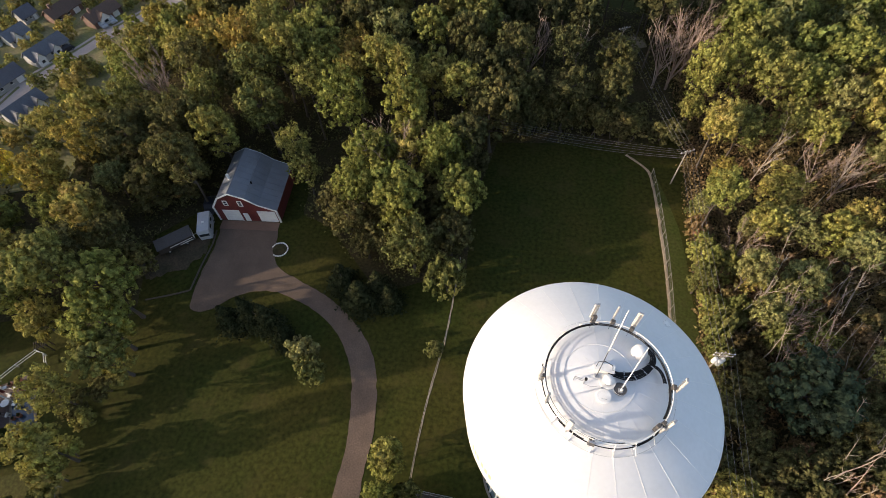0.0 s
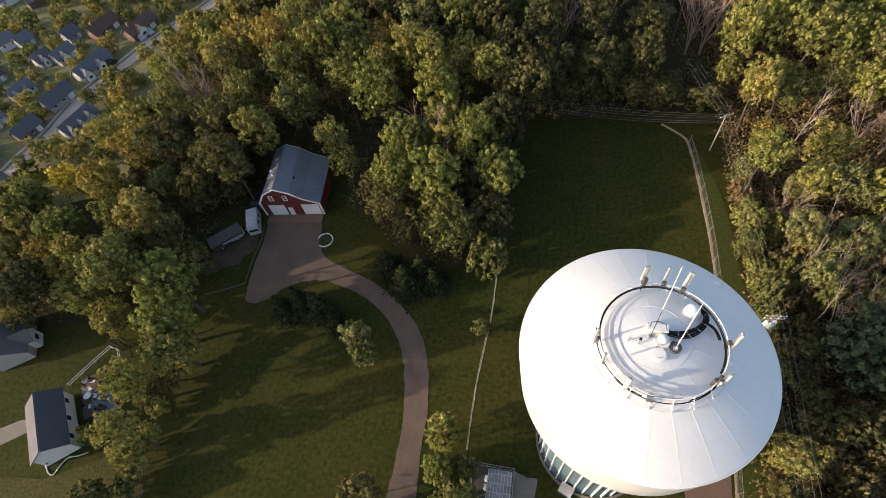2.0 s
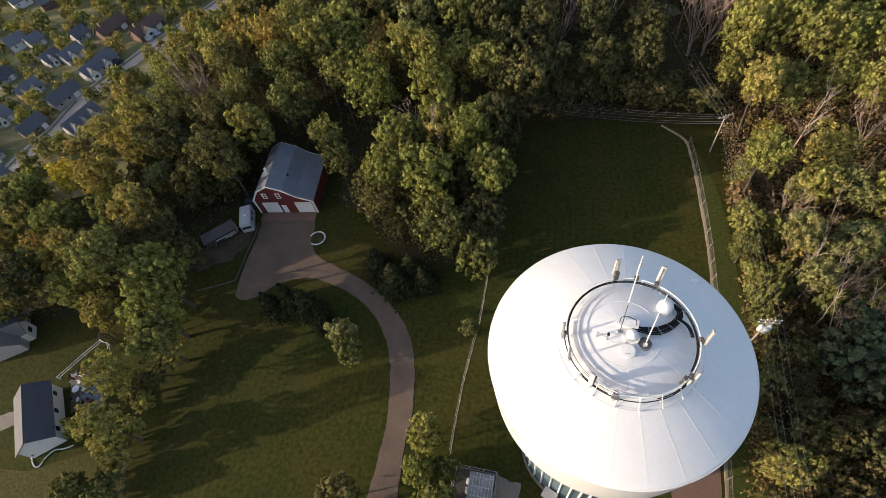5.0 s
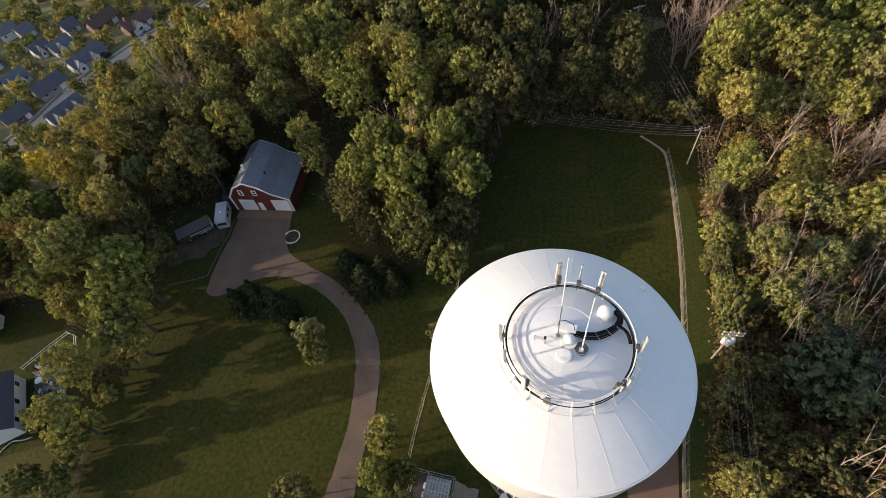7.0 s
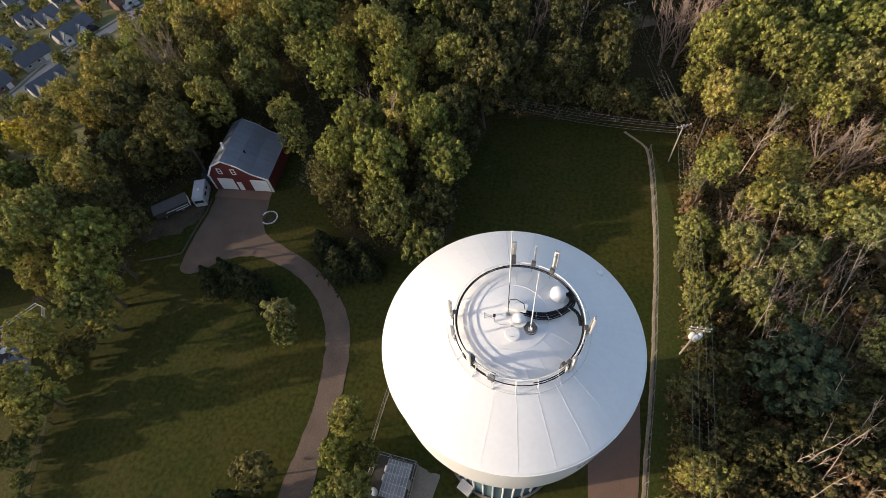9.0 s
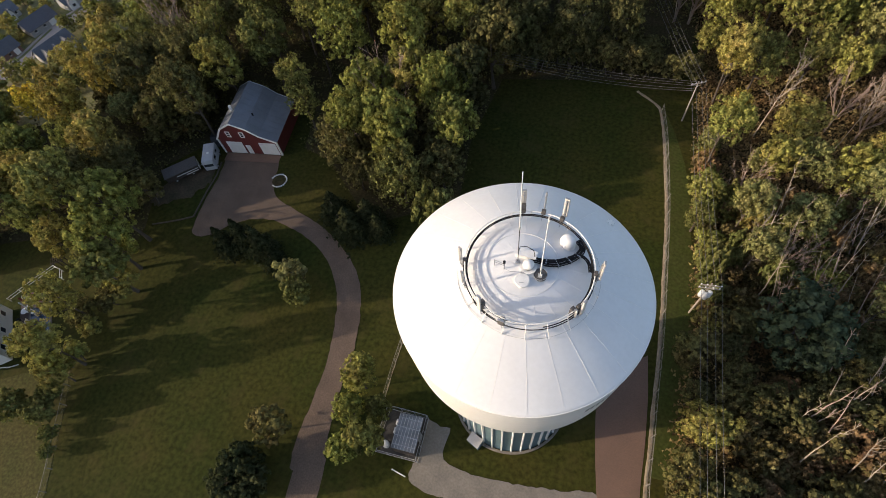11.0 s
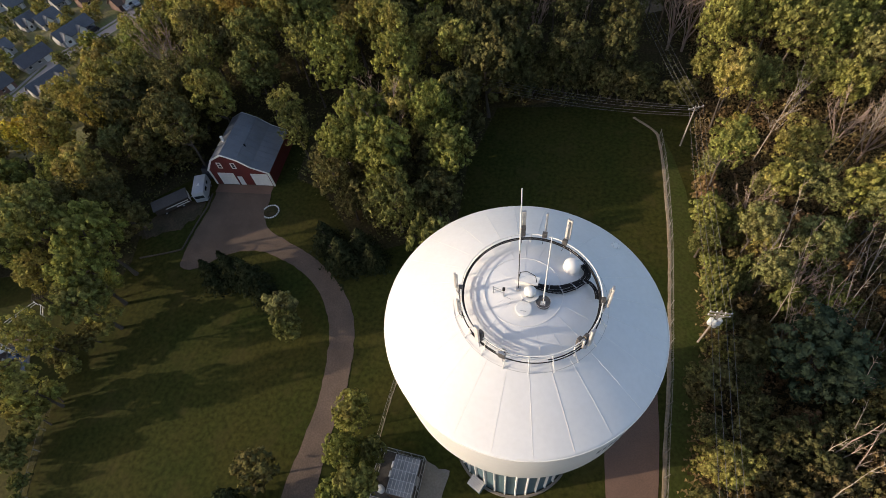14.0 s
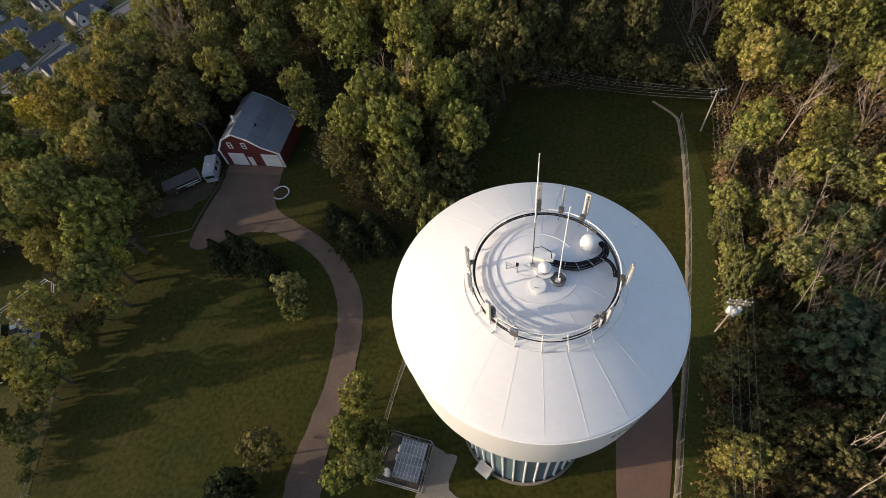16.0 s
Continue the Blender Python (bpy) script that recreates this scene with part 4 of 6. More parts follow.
def build_snag(x, y, dx, dy, h, seed):
    """A dead, slender, straight stem with thin rising side limbs and broken twigs."""
    rnd = random.Random(seed)
    v, f = [], []
    pts = [Vector((0, 0, -0.2)).lerp(Vector((dx, dy, h)), i / 7) + Vector((rnd.uniform(-0.09, 0.09), rnd.uniform(-0.09, 0.09), 0)) for i in range(8)]
    thick = 0.045 + 0.0052 * h
    for i, (a, b) in enumerate(zip(pts, pts[1:])):
        limb(v, f, a, b, thick * (1 - 0.12 * i), thick * (1 - 0.12 * (i + 1)), 6)
    for _ in range(rnd.randint(4, 9)):
        t = rnd.uniform(0.4, 0.98)
        k = min(6, int(t * 7))
        p = pts[k].lerp(pts[k + 1], t * 7 - k)
        a = rnd.uniform(0, 6.28)
        d = Vector((math.cos(a), math.sin(a), rnd.uniform(1.2, 2.6))).normalized()
        q = p + d * rnd.uniform(0.4, 1.5) * (1.25 - t * 0.6)
        limb(v, f, p, q, thick * 0.36, thick * 0.16, 4)
        for _ in range(2):
            e = (d + Vector((rnd.uniform(-1, 1), rnd.uniform(-1, 1), rnd.uniform(-0.2, 0.9))) * 0.5).normalized()
            s = p.lerp(q, rnd.uniform(0.45, 1.0))
            limb(v, f, s, s + e * rnd.uniform(0.4, 1.1), thick * 0.16, thick * 0.06, 3)
    t = empty("dead_tree", Matrix.Translation((x, y, 0)), "slender dead tree with a pale straight stem", "dead tree", "leafless trees")
    new("bare_limb", mesh_of("bare_limb", v, f, PALEBARK if rnd.random() < 0.6 else TWIG)).parent = t


def tree(kind, x, y, r, zc):
    pick = tree_rnd.randrange
    if kind in "oydwga" and zc > 4.5:
        mat, text = {"o": (OAK, "broadleaf tree with a full olive-green crown"), "y": (YOUNG, "broadleaf tree with a yellow-green early autumn crown"), "d": (DARKLEAF, "dark green broadleaf tree in the wood, partly darkened for shade"),
                     "w": (PALE, "pale grey-green broadleaf tree"), "g": (GOLD, "small tree in golden autumn leaf"), "a": (AUTUMN, "broadleaf tree turning bronze and gold in early autumn")}[kind]
        plant("tree", x, y, r / 5.0, zc / 11.0, "oak", pick(5), mat, text, "tree", "woodland trees")
    elif kind in "oydwga":
        plant("tree", x, y, r / 2.5, zc / 3.6, "small", pick(3), {"y": YOUNG, "d": DARKLEAF, "w": PALE}.get(kind, OAK), "young green tree, at the lawn edge and as added understory", "tree", "small trees")
    elif kind == "D" and r > 2.8:
        plant("shrub", x, y, r / 5.0, zc * 0.75 / 11.0, "oak", pick(3), EVERGREEN, "large dark evergreen shrub beside the gravel drive", "shrub", "shrubs")
    elif kind in "sD":
        plant("shrub", x, y, r / 2.5, zc / 2.0, "shrub", pick(3), SHRUBLEAF if kind == "s" else EVERGREEN, "rounded olive shrub at the lawn edge" if kind == "s" else "dark evergreen shrub at the lawn edge", "shrub", "shrubs")
    elif kind == "c":
        plant("conifer", x, y, r / 2.5, (zc * 2.1) / 6.0, "con", 0, CONIFER, "small dark spruce beside the gravel drive", "conifer", "spruces")
    elif kind == "C":
        plant("conifer", x, y, r / 5.0, zc * 1.7 / 15.0, "con", 1, CONIFER, "tall blue-green spruce in the wood", "conifer", "spruces")
    elif kind == "G":
        plant("tree", x, y, r / 5.0, zc / 11.0, "oak", pick(5), FRESH, "broad rounded broadleaf tree with a dense green crown", "tree", "woodland trees")
    elif kind == "P":
        plant("tree", x, y, r / 5.0, zc / 11.0, "oak", pick(5), PINE, "big rounded dark blue-green pine in the brush", "tree", "woodland trees")
    elif kind == "r":
        plant("shrub", x, y, r / 2.5, zc / 2.0, "shrub", pick(3), SCRUB, "brown and olive scrub bush under the power line", "shrub", "scrub bushes")
    elif kind == "b":
        plant_bare(x, y, zc / 9.0, pick(3), False, "leafless tree with fine reddish twigs")
    elif kind == "B":
        plant_bare(x, y, zc * 1.4 / 13, pick(4), True, "dead tree with pale bare limbs")


YOUNG = leaf_material("young_leaves", [(0.0, (0.196, 0.211, 0.060)), (0.5, (0.256, 0.252, 0.070)), (1.0, (0.322, 0.281, 0.084))])
SHRUBLEAF = leaf_material("shrub_leaves", [(0.0, (0.125, 0.138, 0.046)), (1.0, (0.168, 0.170, 0.056))])
PALE = leaf_material("pale_leaves", [(0.0, (0.196, 0.202, 0.078)), (1.0, (0.245, 0.232, 0.088))])
AUTUMN = leaf_material("autumn_leaves", [(0.0, (0.232, 0.202, 0.058)), (0.5, (0.288, 0.236, 0.060)), (1.0, (0.318, 0.232, 0.064))])
FRESH = leaf_material("fresh_leaves", [(0.0, (0.188, 0.205, 0.056)), (1.0, (0.232, 0.228, 0.060))])
PINE = leaf_material("pine_needles", [(0.0, (0.058, 0.078, 0.044)), (1.0, (0.064, 0.082, 0.047))], translucent=0.15, spread=0.16)
EVERGREEN = leaf_material("evergreen_leaves", [(0.0, (0.036, 0.046, 0.021)), (1.0, (0.052, 0.058, 0.027))], translucent=0.15)

def joined_trees(name, rows, label, category, light):
    """Far trees that nobody could count, as one mesh: (x, y, r, zc, leaf material)."""
    mats, verts, faces, slots, at = [BARK], [], [], [], 0
    rng = np.random.default_rng(len(rows))
    for x, y, r, zc, mat in rows:
        if mat not in mats:
            mats.append(mat)
        v, f = light[rng.integers(len(light))]
        a = rng.uniform(0, 6.28)
        base = 11.0
        w = (v - np.array([0, 0, base])) * np.array([r / 5.0, r / 5.0, r / 4.7]) + np.array([0, 0, zc])
        w = np.stack([w[:, 0] * np.cos(a) - w[:, 1] * np.sin(a) + x, w[:, 0] * np.sin(a) + w[:, 1] * np.cos(a) + y, w[:, 2]], 1)
        verts.append(w)
        faces.append(f + at)
        slots += [mats.index(mat)] * len(f)
        at += len(v)
        tv, tf = [], []
        limb(tv, tf, (x, y, -0.1), (x, y, zc), 0.05 * r, 0.03 * r, 5)
        verts.append(np.array(tv))
        tri = [(q[0], q[1], q[2]) for q in tf] + [(q[0], q[2], q[3]) for q in tf]
        faces.append(np.array(tri) + at)
        slots += [0] * len(tri)
        at += len(tv)
    me = bpy.data.meshes.new(name)
    me.from_pydata(np.vstack(verts).tolist(), [], np.vstack(faces).tolist())
    for m in mats:
        me.materials.append(m)
    me.polygons.foreach_set("material_index", slots)
    return tagged(new(name, me), label, category, kind="stuff")


LIGHT = [crown_mesh(120 + i, 5.0, 11.0, (1.0, 0.9, 1.1)[i], 22, 2600, 0.39) for i in range(3)]
TINY = [crown_mesh(130 + i, 5.0, 11.0, (1.3, 1.5, 1.2)[i], 14, 400, 0.8) for i in range(3)]
far_wood, street_trees = [], []

# Some d rows are trees in shade, that shade put into leaf colour.
TREES = """
y -28.0 57.7 2.7 17.0
a -37.5 58.5 2.5 15.0
o -44.7 54.9 3.0 14.0
G -37.9 52.2 4.8 13.0
o -44.8 43.4 2.9 10.0
o -42.4 40.4 2.9 8.0
G -26.1 50.5 4.4 14.0
b -27.9 45.3 4.7 12.0
G -31.7 35.6 3.8 11.0
G -25.1 35.2 4.4 11.0
G -19.7 44.1 3.9 11.0
d -15.4 47.8 3.2 12.0
G -15.3 37.5 4.1 9.5
d -32.3 31.3 3.1 8.0
G -24.0 31.8 3.4 7.5
d -25.1 27.9 2.3 5.0
d -29.3 28.8 2.2 5.0
g -95.6 34.1 3.3 6.2
y -88.0 33.7 3.3 6.0
y -81.7 26.7 3.0 7.0
G -61.8 13.0 4.7 11.5
G -60.4 7.8 4.2 9.5
o -73.2 8.5 3.0 5.0
d -67.9 22.0 3.7 8.0
a -82.6 16.7 4.2 8.0
y -90.3 23.5 3.9 7.0
y -79.4 11.3 3.6 6.0
y -92.7 44.7 3.1 8.0
o -85.8 48.4 4.0 9.0
a -82.2 40.7 4.2 9.0
d -75.2 41.2 4.8 10.0
d -65.3 40.2 4.9 9.0
d -68.7 34.8 3.8 7.0
w -75.4 34.6 2.9 7.0
d -66.1 46.0 4.6 11.0
b -74.9 55.6 4.6 13.5
o -79.3 50.7 4.0 10.0
o -63.9 52.3 3.8 12.0
y -87.7 63.0 3.1 9.0
o -58.5 43.8 4.0 11.0
o -55.6 56.8 4.6 14.0
o -52.4 49.9 4.5 12.0
a -66.8 66.9 4.1 13.0
y -47.4 66.5 4.8 15.0
y -73.2 63.3 3.9 12.0
o -58.3 71.6 4.6 14.0
B 31.5 49.2 5.0 9.5
y 34.9 46.3 3.6 7.5
y 32.7 40.2 3.3 6.5
w 30.4 40.1 2.0 5.0
w 36.2 40.2 2.8 6.5
w 38.7 37.9 1.9 6.0
y 41.7 38.8 3.2 7.0
o 45.1 41.5 3.0 7.5
b 46.6 51.0 4.6 9.0
B 43.5 48.6 4.6 8.0
b 42.6 52.6 4.2 9.0
y 22.7 33.5 2.5 5.0
o 22.0 29.4 2.2 4.6
w 23.8 43.9 1.8 5.0
o 30.7 58.4 3.7 9.0
y 43.1 58.6 3.4 9.5
o 38.4 60.9 3.5 9.0
a 27.2 60.5 2.5 7.0
a 27.8 51.4 2.2 5.0
y 24.6 68.6 4.4 13.0
y 30.2 71.3 4.8 13.0
o 35.8 68.3 4.5 13.0
y 41.7 68.6 4.3 12.0
w 47.0 65.8 4.0 11.0
y 49.0 73.7 4.3 13.0
o 23.5 65.1 2.4 7.0
P 32.1 12.6 5.1 7.5
o 22.2 0.0 3.0 4.8
d 25.5 6.7 2.0 4.6
d 21.0 3.4 1.8 4.6
d 25.1 10.0 1.8 4.6
B 2.1 76.1 3.6 9.0
b -6.9 75.2 4.3 12.0
b 19.4 78.7 2.4 12.5
b 22.1 78.5 2.4 13.0
b 25.2 82.7 2.4 12.0
d 8.6 64.8 4.0 10.0
d 0.9 62.7 4.4 10.0
d -8.1 62.3 4.6 11.0
d -14.4 64.1 4.5 13.0
d -18.6 71.1 4.2 14.0
y -25.8 72.0 3.6 15.0
o -58.6 4.0 3.5 9.0
c -47.0 13.6 2.5 3.2
c -44.0 14.7 2.6 3.8
c -41.0 14.2 2.6 3.7
c -38.2 12.4 2.0 2.5
w -34.0 10.4 2.3 3.4
s -32.0 7.6 2.3 2.8
c -28.2 20.0 3.4 3.5
c -26.0 22.4 2.8 3.2
c -31.8 22.8 3.0 3.2
c -23.8 20.8 2.5 2.8
s -15.4 24.2 3.0 4.4
s -15.7 13.7 1.5 1.6
G -18.7 -2.9 2.2 4.3
G -18.9 -6.7 2.1 4.3
o -16.0 -9.5 2.6 4.3
s -15.6 -5.6 1.8 2.7
o -18.9 -1.9 2.3 4.3
G -18.0 -11.1 2.1 4.3
d -28.4 -10.6 2.7 3.3
D -30.6 -15.3 2.9 3.1
s -60.5 -15.3 2.2 2.2
o -62.4 -1.8 3.0 9.0
d -63.0 -1.6 2.3 2.6
o -61.2 -3.2 1.9 2.0
y -60.4 -7.6 2.2 2.8
o -59.4 4.0 2.5 3.0
o -62.0 8.4 2.6 3.2
d -60.6 1.4 2.0 2.4
o -21.5 27.5 4.0 7.5
d -16.0 31.0 3.6 6.0
y -60.0 -8.1 3.1 8.5
o -60.0 -10.6 2.2 4.4
s -69.5 -8.4 1.7 2.0
s -64.8 -15.6 2.6 2.5
s 23.3 21.8 2.2 4.3
s 23.2 17.7 1.7 3.2
D -30.8 -17.5 2.9 2.9
D -28.2 -17.3 2.5 2.5
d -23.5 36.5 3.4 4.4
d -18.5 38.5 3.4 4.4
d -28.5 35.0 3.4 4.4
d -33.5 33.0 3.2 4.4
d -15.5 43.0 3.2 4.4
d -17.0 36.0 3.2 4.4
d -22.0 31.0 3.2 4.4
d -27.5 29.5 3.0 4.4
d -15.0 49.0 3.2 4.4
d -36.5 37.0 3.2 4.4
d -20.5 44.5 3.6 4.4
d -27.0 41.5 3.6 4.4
G -18.0 47.5 4.6 9.5
o -24.5 47.0 4.6 9.0
G -31.5 44.5 4.6 9.0
"""
# The dozen d rows with zc 4.4 are added understory blocking low sun.
placed = []
for row in TREES.strip().splitlines():
    k, *q = row.split()
    x, y, r, zc = map(float, q)
    placed.append((x, y, r * (2.2 if k == "g" else 1.1 if k in "Bb" else 0.8)))
    tree(k, x, y, r, zc)


SNAGS = [(31.4, 28.2, -1.7, 1.1, 13.0), (32.7, 28.2, 0.0, 0.0, 12.5), (34.9, 28.7, -1.3, 1.1, 10.0), (41.8, 29.7, 0.2, -0.2, 9.2), (31.6, 31.4, -1.3, 0.8, 8.8), (29.5, 18.1, -1.1, 1.1, 13.0), (35.4, 23.7, -0.5, 0.4, 6.0), (35.9, 22.0, -0.5, 0.5, 10.0), (31.4, 2.5, -0.3, 0.4, 11.0), (32.8, 2.8, -0.5, 1.0, 15.2), (33.7, 2.8, -0.2, 0.3, 10.2), (39.3, 28.8, -0.3, 0.3, 10.2), (43.3, 27.5, -0.4, 0.4, 6.8), (35.7, 1.4, -0.3, 0.7, 8.8), (39.0, 13.9, -0.7, 0.9, 8.8), (19.6, 78.6, -2.1, 0.6, 13.2), (22.3, 78.8, -1.9, 0.4, 12.0)]
snag_rnd = random.Random(91)
for k, row in enumerate(SNAGS):
    build_snag(*row, 300 + k)
for k in range(46):
    low = k % 3 == 0
    build_snag(snag_rnd.uniform(31, 44), snag_rnd.uniform(-4, 8) if low else snag_rnd.uniform(15, 31), snag_rnd.uniform(-3.4, -0.6), snag_rnd.uniform(0.8, 3.8), snag_rnd.uniform(8, 14), 400 + k)


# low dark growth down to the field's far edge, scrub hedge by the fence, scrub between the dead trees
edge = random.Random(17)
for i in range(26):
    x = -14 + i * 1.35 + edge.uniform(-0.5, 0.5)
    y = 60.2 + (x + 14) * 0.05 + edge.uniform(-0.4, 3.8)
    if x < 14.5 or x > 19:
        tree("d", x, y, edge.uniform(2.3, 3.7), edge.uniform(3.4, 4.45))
for i in range(16):
    tree("yrosyy"[i % 6], 23.4 + i * 0.03 + edge.uniform(-0.5, 0.8), 14.2 + i * 2.05, edge.uniform(1.3, 2.2), edge.uniform(1.5, 2.8))
for i in range(46):
    tree("r", edge.uniform(25.5, 44), edge.uniform(16, 37), edge.uniform(1.3, 2.4), edge.uniform(1.3, 2.4))
for i in range(11):
    tree(("y", "o", "o")[i % 3], edge.uniform(-110, -96), edge.uniform(14, 31), edge.uniform(3.0, 4.0), edge.uniform(5.4, 7.0))
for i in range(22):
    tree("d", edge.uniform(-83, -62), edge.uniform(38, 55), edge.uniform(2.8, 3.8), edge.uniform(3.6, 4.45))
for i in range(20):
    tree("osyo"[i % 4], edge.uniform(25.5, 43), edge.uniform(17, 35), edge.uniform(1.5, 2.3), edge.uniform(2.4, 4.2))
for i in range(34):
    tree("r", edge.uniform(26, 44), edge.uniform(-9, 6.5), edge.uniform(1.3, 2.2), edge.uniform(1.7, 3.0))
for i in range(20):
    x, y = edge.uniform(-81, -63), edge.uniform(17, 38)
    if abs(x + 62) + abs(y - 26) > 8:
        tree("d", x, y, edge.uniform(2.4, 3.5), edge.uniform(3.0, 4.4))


def free(x, y, r):
    return all((x - a) ** 2 + (y - b) ** 2 > (r + c) ** 2 for a, b, c in placed)


fill = random.Random(31)
for outline, tries, low, high in ((WOODS_WEST, 6500, 11.0, 16.5), (WOODS_EAST, 4200, 7.3, 14.0)):
    xs, ys = [p[0] for p in outline], [p[1] for p in outline]
    for _ in range(tries):
        x, y = fill.uniform(min(xs), max(xs)), fill.uniform(min(ys), max(ys))
        if not inside(x, y, outline):
            continue
        east = outline is WOODS_EAST
        # The tower's shade here is put into darker leaves of low trees.
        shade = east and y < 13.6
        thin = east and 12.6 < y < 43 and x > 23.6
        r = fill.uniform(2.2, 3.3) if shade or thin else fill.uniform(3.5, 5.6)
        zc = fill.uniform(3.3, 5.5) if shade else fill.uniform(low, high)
        if not east and x < -90 + max(0, y - 60) * 0.2:
            zc, r = fill.uniform(4.0, 6.0), fill.uniform(2.6, 3.8)
        elif not east and x < -70:
            zc = fill.uniform(8.0, 11.0)
        if abs(x - 20 + (y - 52) * 0.25) < 5.5 and 55 < y < 96:
            continue
        if not free(x, y, r * 0.62):
            continue
        placed.append((x, y, r * 0.62))
        u = fill.random()
        if not east and zc < 8.1:
            u = 0.3 + 0.7 * u
        if east:
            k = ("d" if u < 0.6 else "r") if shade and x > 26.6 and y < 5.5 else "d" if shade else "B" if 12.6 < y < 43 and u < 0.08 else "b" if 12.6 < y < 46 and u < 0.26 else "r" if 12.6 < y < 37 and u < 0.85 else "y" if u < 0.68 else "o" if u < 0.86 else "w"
        else:
            # Zones where darker leaf colour stands in for the wood's own shade.
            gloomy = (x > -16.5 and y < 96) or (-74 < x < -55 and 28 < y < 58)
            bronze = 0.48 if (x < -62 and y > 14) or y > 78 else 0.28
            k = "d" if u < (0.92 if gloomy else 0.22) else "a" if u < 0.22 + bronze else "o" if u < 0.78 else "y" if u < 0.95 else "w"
        if k in "Bb":
            zc = fill.uniform(5.5, 8.3)
        if k == "r":
            zc = fill.uniform(1.7, 2.9)
        if y > 77 and k in "oydwa":
            far_wood.append((x, y, r, zc, {"o": OAK, "y": YOUNG, "d": DARKLEAF, "w": PALE, "a": AUTUMN}[k]))
        else:
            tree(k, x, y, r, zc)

# more of the suburb, farther out
for i in range(16):
    x, y = -152 - 14 * (i % 4) + fill.uniform(-2.5, 2.5), 66 + 17 * (i // 4) + fill.uniform(-2.5, 2.5)
    FAR_HOUSES.append((x, y, 62, 7, 4.4, "W", 0))
    build_house(pose(x, y, 0, 0, 0, 60 + fill.uniform(-4, 4)), fill.uniform(4.6, 6.0), fill.uniform(3.4, 4.2), 2.1, 3.6, fill.choice((SIDING, SIDING, BRICK)), fill.choice((FAR_ROOF, BROWNSH, FAR_ROOF)), "small suburban house among garden trees", windows=2)
for k, (x, y, dx, dy) in enumerate(((-112.8, 72.0, -3.2, 2.2), (-116.2, 62.4, -3.4, 1.2), (-107.9, 84.4, -3.6, 2.0), (-113.0, 86.9, -6.4, 3.0), (-112.6, 58.0, -3.0, 1.2))):
    q = Vector((-dy, dx)).normalized() * 0.9
    tagged(finish("driveway", slab(bmesh.new(), [(x + q.x, y + q.y), (x - q.x, y - q.y), (x + dx - q.x, y + dy - q.y), (x + dx + q.x, y + dy + q.y)], -0.05, 0.035), STREETMAT), "pale concrete driveway from the street to a house", "driveway", kind="structure")

def street_x(y):
    """The street's centre line."""
    return float(np.interp(y, [31.8, 38.4, 44.2, 51.2, 57.6, 63.2, 68.7, 74.5, 81.7, 87.6, 94.8, 100.9, 113.6], [-121.8, -120.3, -119.2, -117.1, -116.6, -115.9, -114.1, -111.4, -108.5, -105.3, -101.6, -98.0, -93.6]))


def clear_of_houses(x, y, r):
    """No tree stands on a house or close before its front."""
    for h in FAR_HOUSES:
        a = radians(h[2])
        for k in (0.0, 1.6, 3.2):
            dx, dy = x - 0.75 * k - h[0], y + 0.7 * k - h[1]
            if abs(dx * math.cos(a) + dy * math.sin(a)) < h[3] * 0.5 + r * 0.7 and abs(dy * math.cos(a) - dx * math.sin(a)) < h[4] * 0.5 + r * 0.7:
                return False
    return True


# garden trees among the far houses
for i in range(2300):
    x, y = fill.uniform(-235, -96), fill.uniform(24, 160)
    r = fill.uniform(1.2, 2.5)
    if abs(x - street_x(y)) < 2.2 + r or inside(x, y, WOODS_WEST) or not clear_of_houses(x, y, r) or not free(x, y, r * 0.75):
        continue
    placed.append((x, y, r * (1.05 if x < street_x(y) else 0.7)))
    street_trees.append((x, y, r, r * fill.uniform(0.7, 0.95), fill.choice((OAK, FRESH, OAK, PALE, YOUNG, SHRUBLEAF))))

joined_trees("far_wood", far_wood, "dense green woodland beyond the field", "woodland", LIGHT)
joined_trees("street_trees", street_trees, "small garden trees between the far houses", "trees", TINY)


# brush on the woodland floor
def brush(outline, count, mat, seed, label, low=-14, high=125):
    rng = np.random.default_rng(seed)
    xs, ys = [p[0] for p in outline], [p[1] for p in outline]
    pts = []
    while len(pts) < count // 14:
        x, y = rng.uniform(min(xs), max(xs)), rng.uniform(max(low, min(ys)), min(high, max(ys)))
        # Brush thins below y 11, baring dark floor in place of shade.
        if inside(x, y, outline) and (y > 11 or outline is WOODS_WEST or rng.uniform() < 0.45):
            pts.append((x, y, rng.uniform(0.2, 1.3)))
    c = np.repeat(np.array(pts), 14, axis=0)
    p = c + rng.normal(size=c.shape) * np.array([0.55, 0.55, 0.4])
    p[:, 2] = np.abs(p[:, 2]) + 0.05
    n = rng.normal(size=p.shape) * 0.6 + np.array([0, 0, 0.8])
    n /= np.linalg.norm(n, axis=1, keepdims=True)
    me = leaf_mesh(sprays(p, n, 0.24 * rng.uniform(0.5, 1.2, len(p)), rng), mat)
    me.name = "undergrowth"
    tagged(new("undergrowth", me), label, "undergrowth", kind="stuff")


brush(WOODS_WEST, 42000, DARKLEAF, 5, "low dark green undergrowth in the wood")
brush(WOODS_EAST, 100000, SCRUB, 6, "tangled brown and olive brush under the power line")


CABLE = material("overhead_cable", (0.19, 0.18, 0.17), (0.13, 0.12, 0.11), rough=0.6, metal=0.3)


RADIO = material("radio_casing", (0.06, 0.055, 0.052), (0.1, 0.092, 0.085), rough=0.6, scale=3, dirt=0.2)


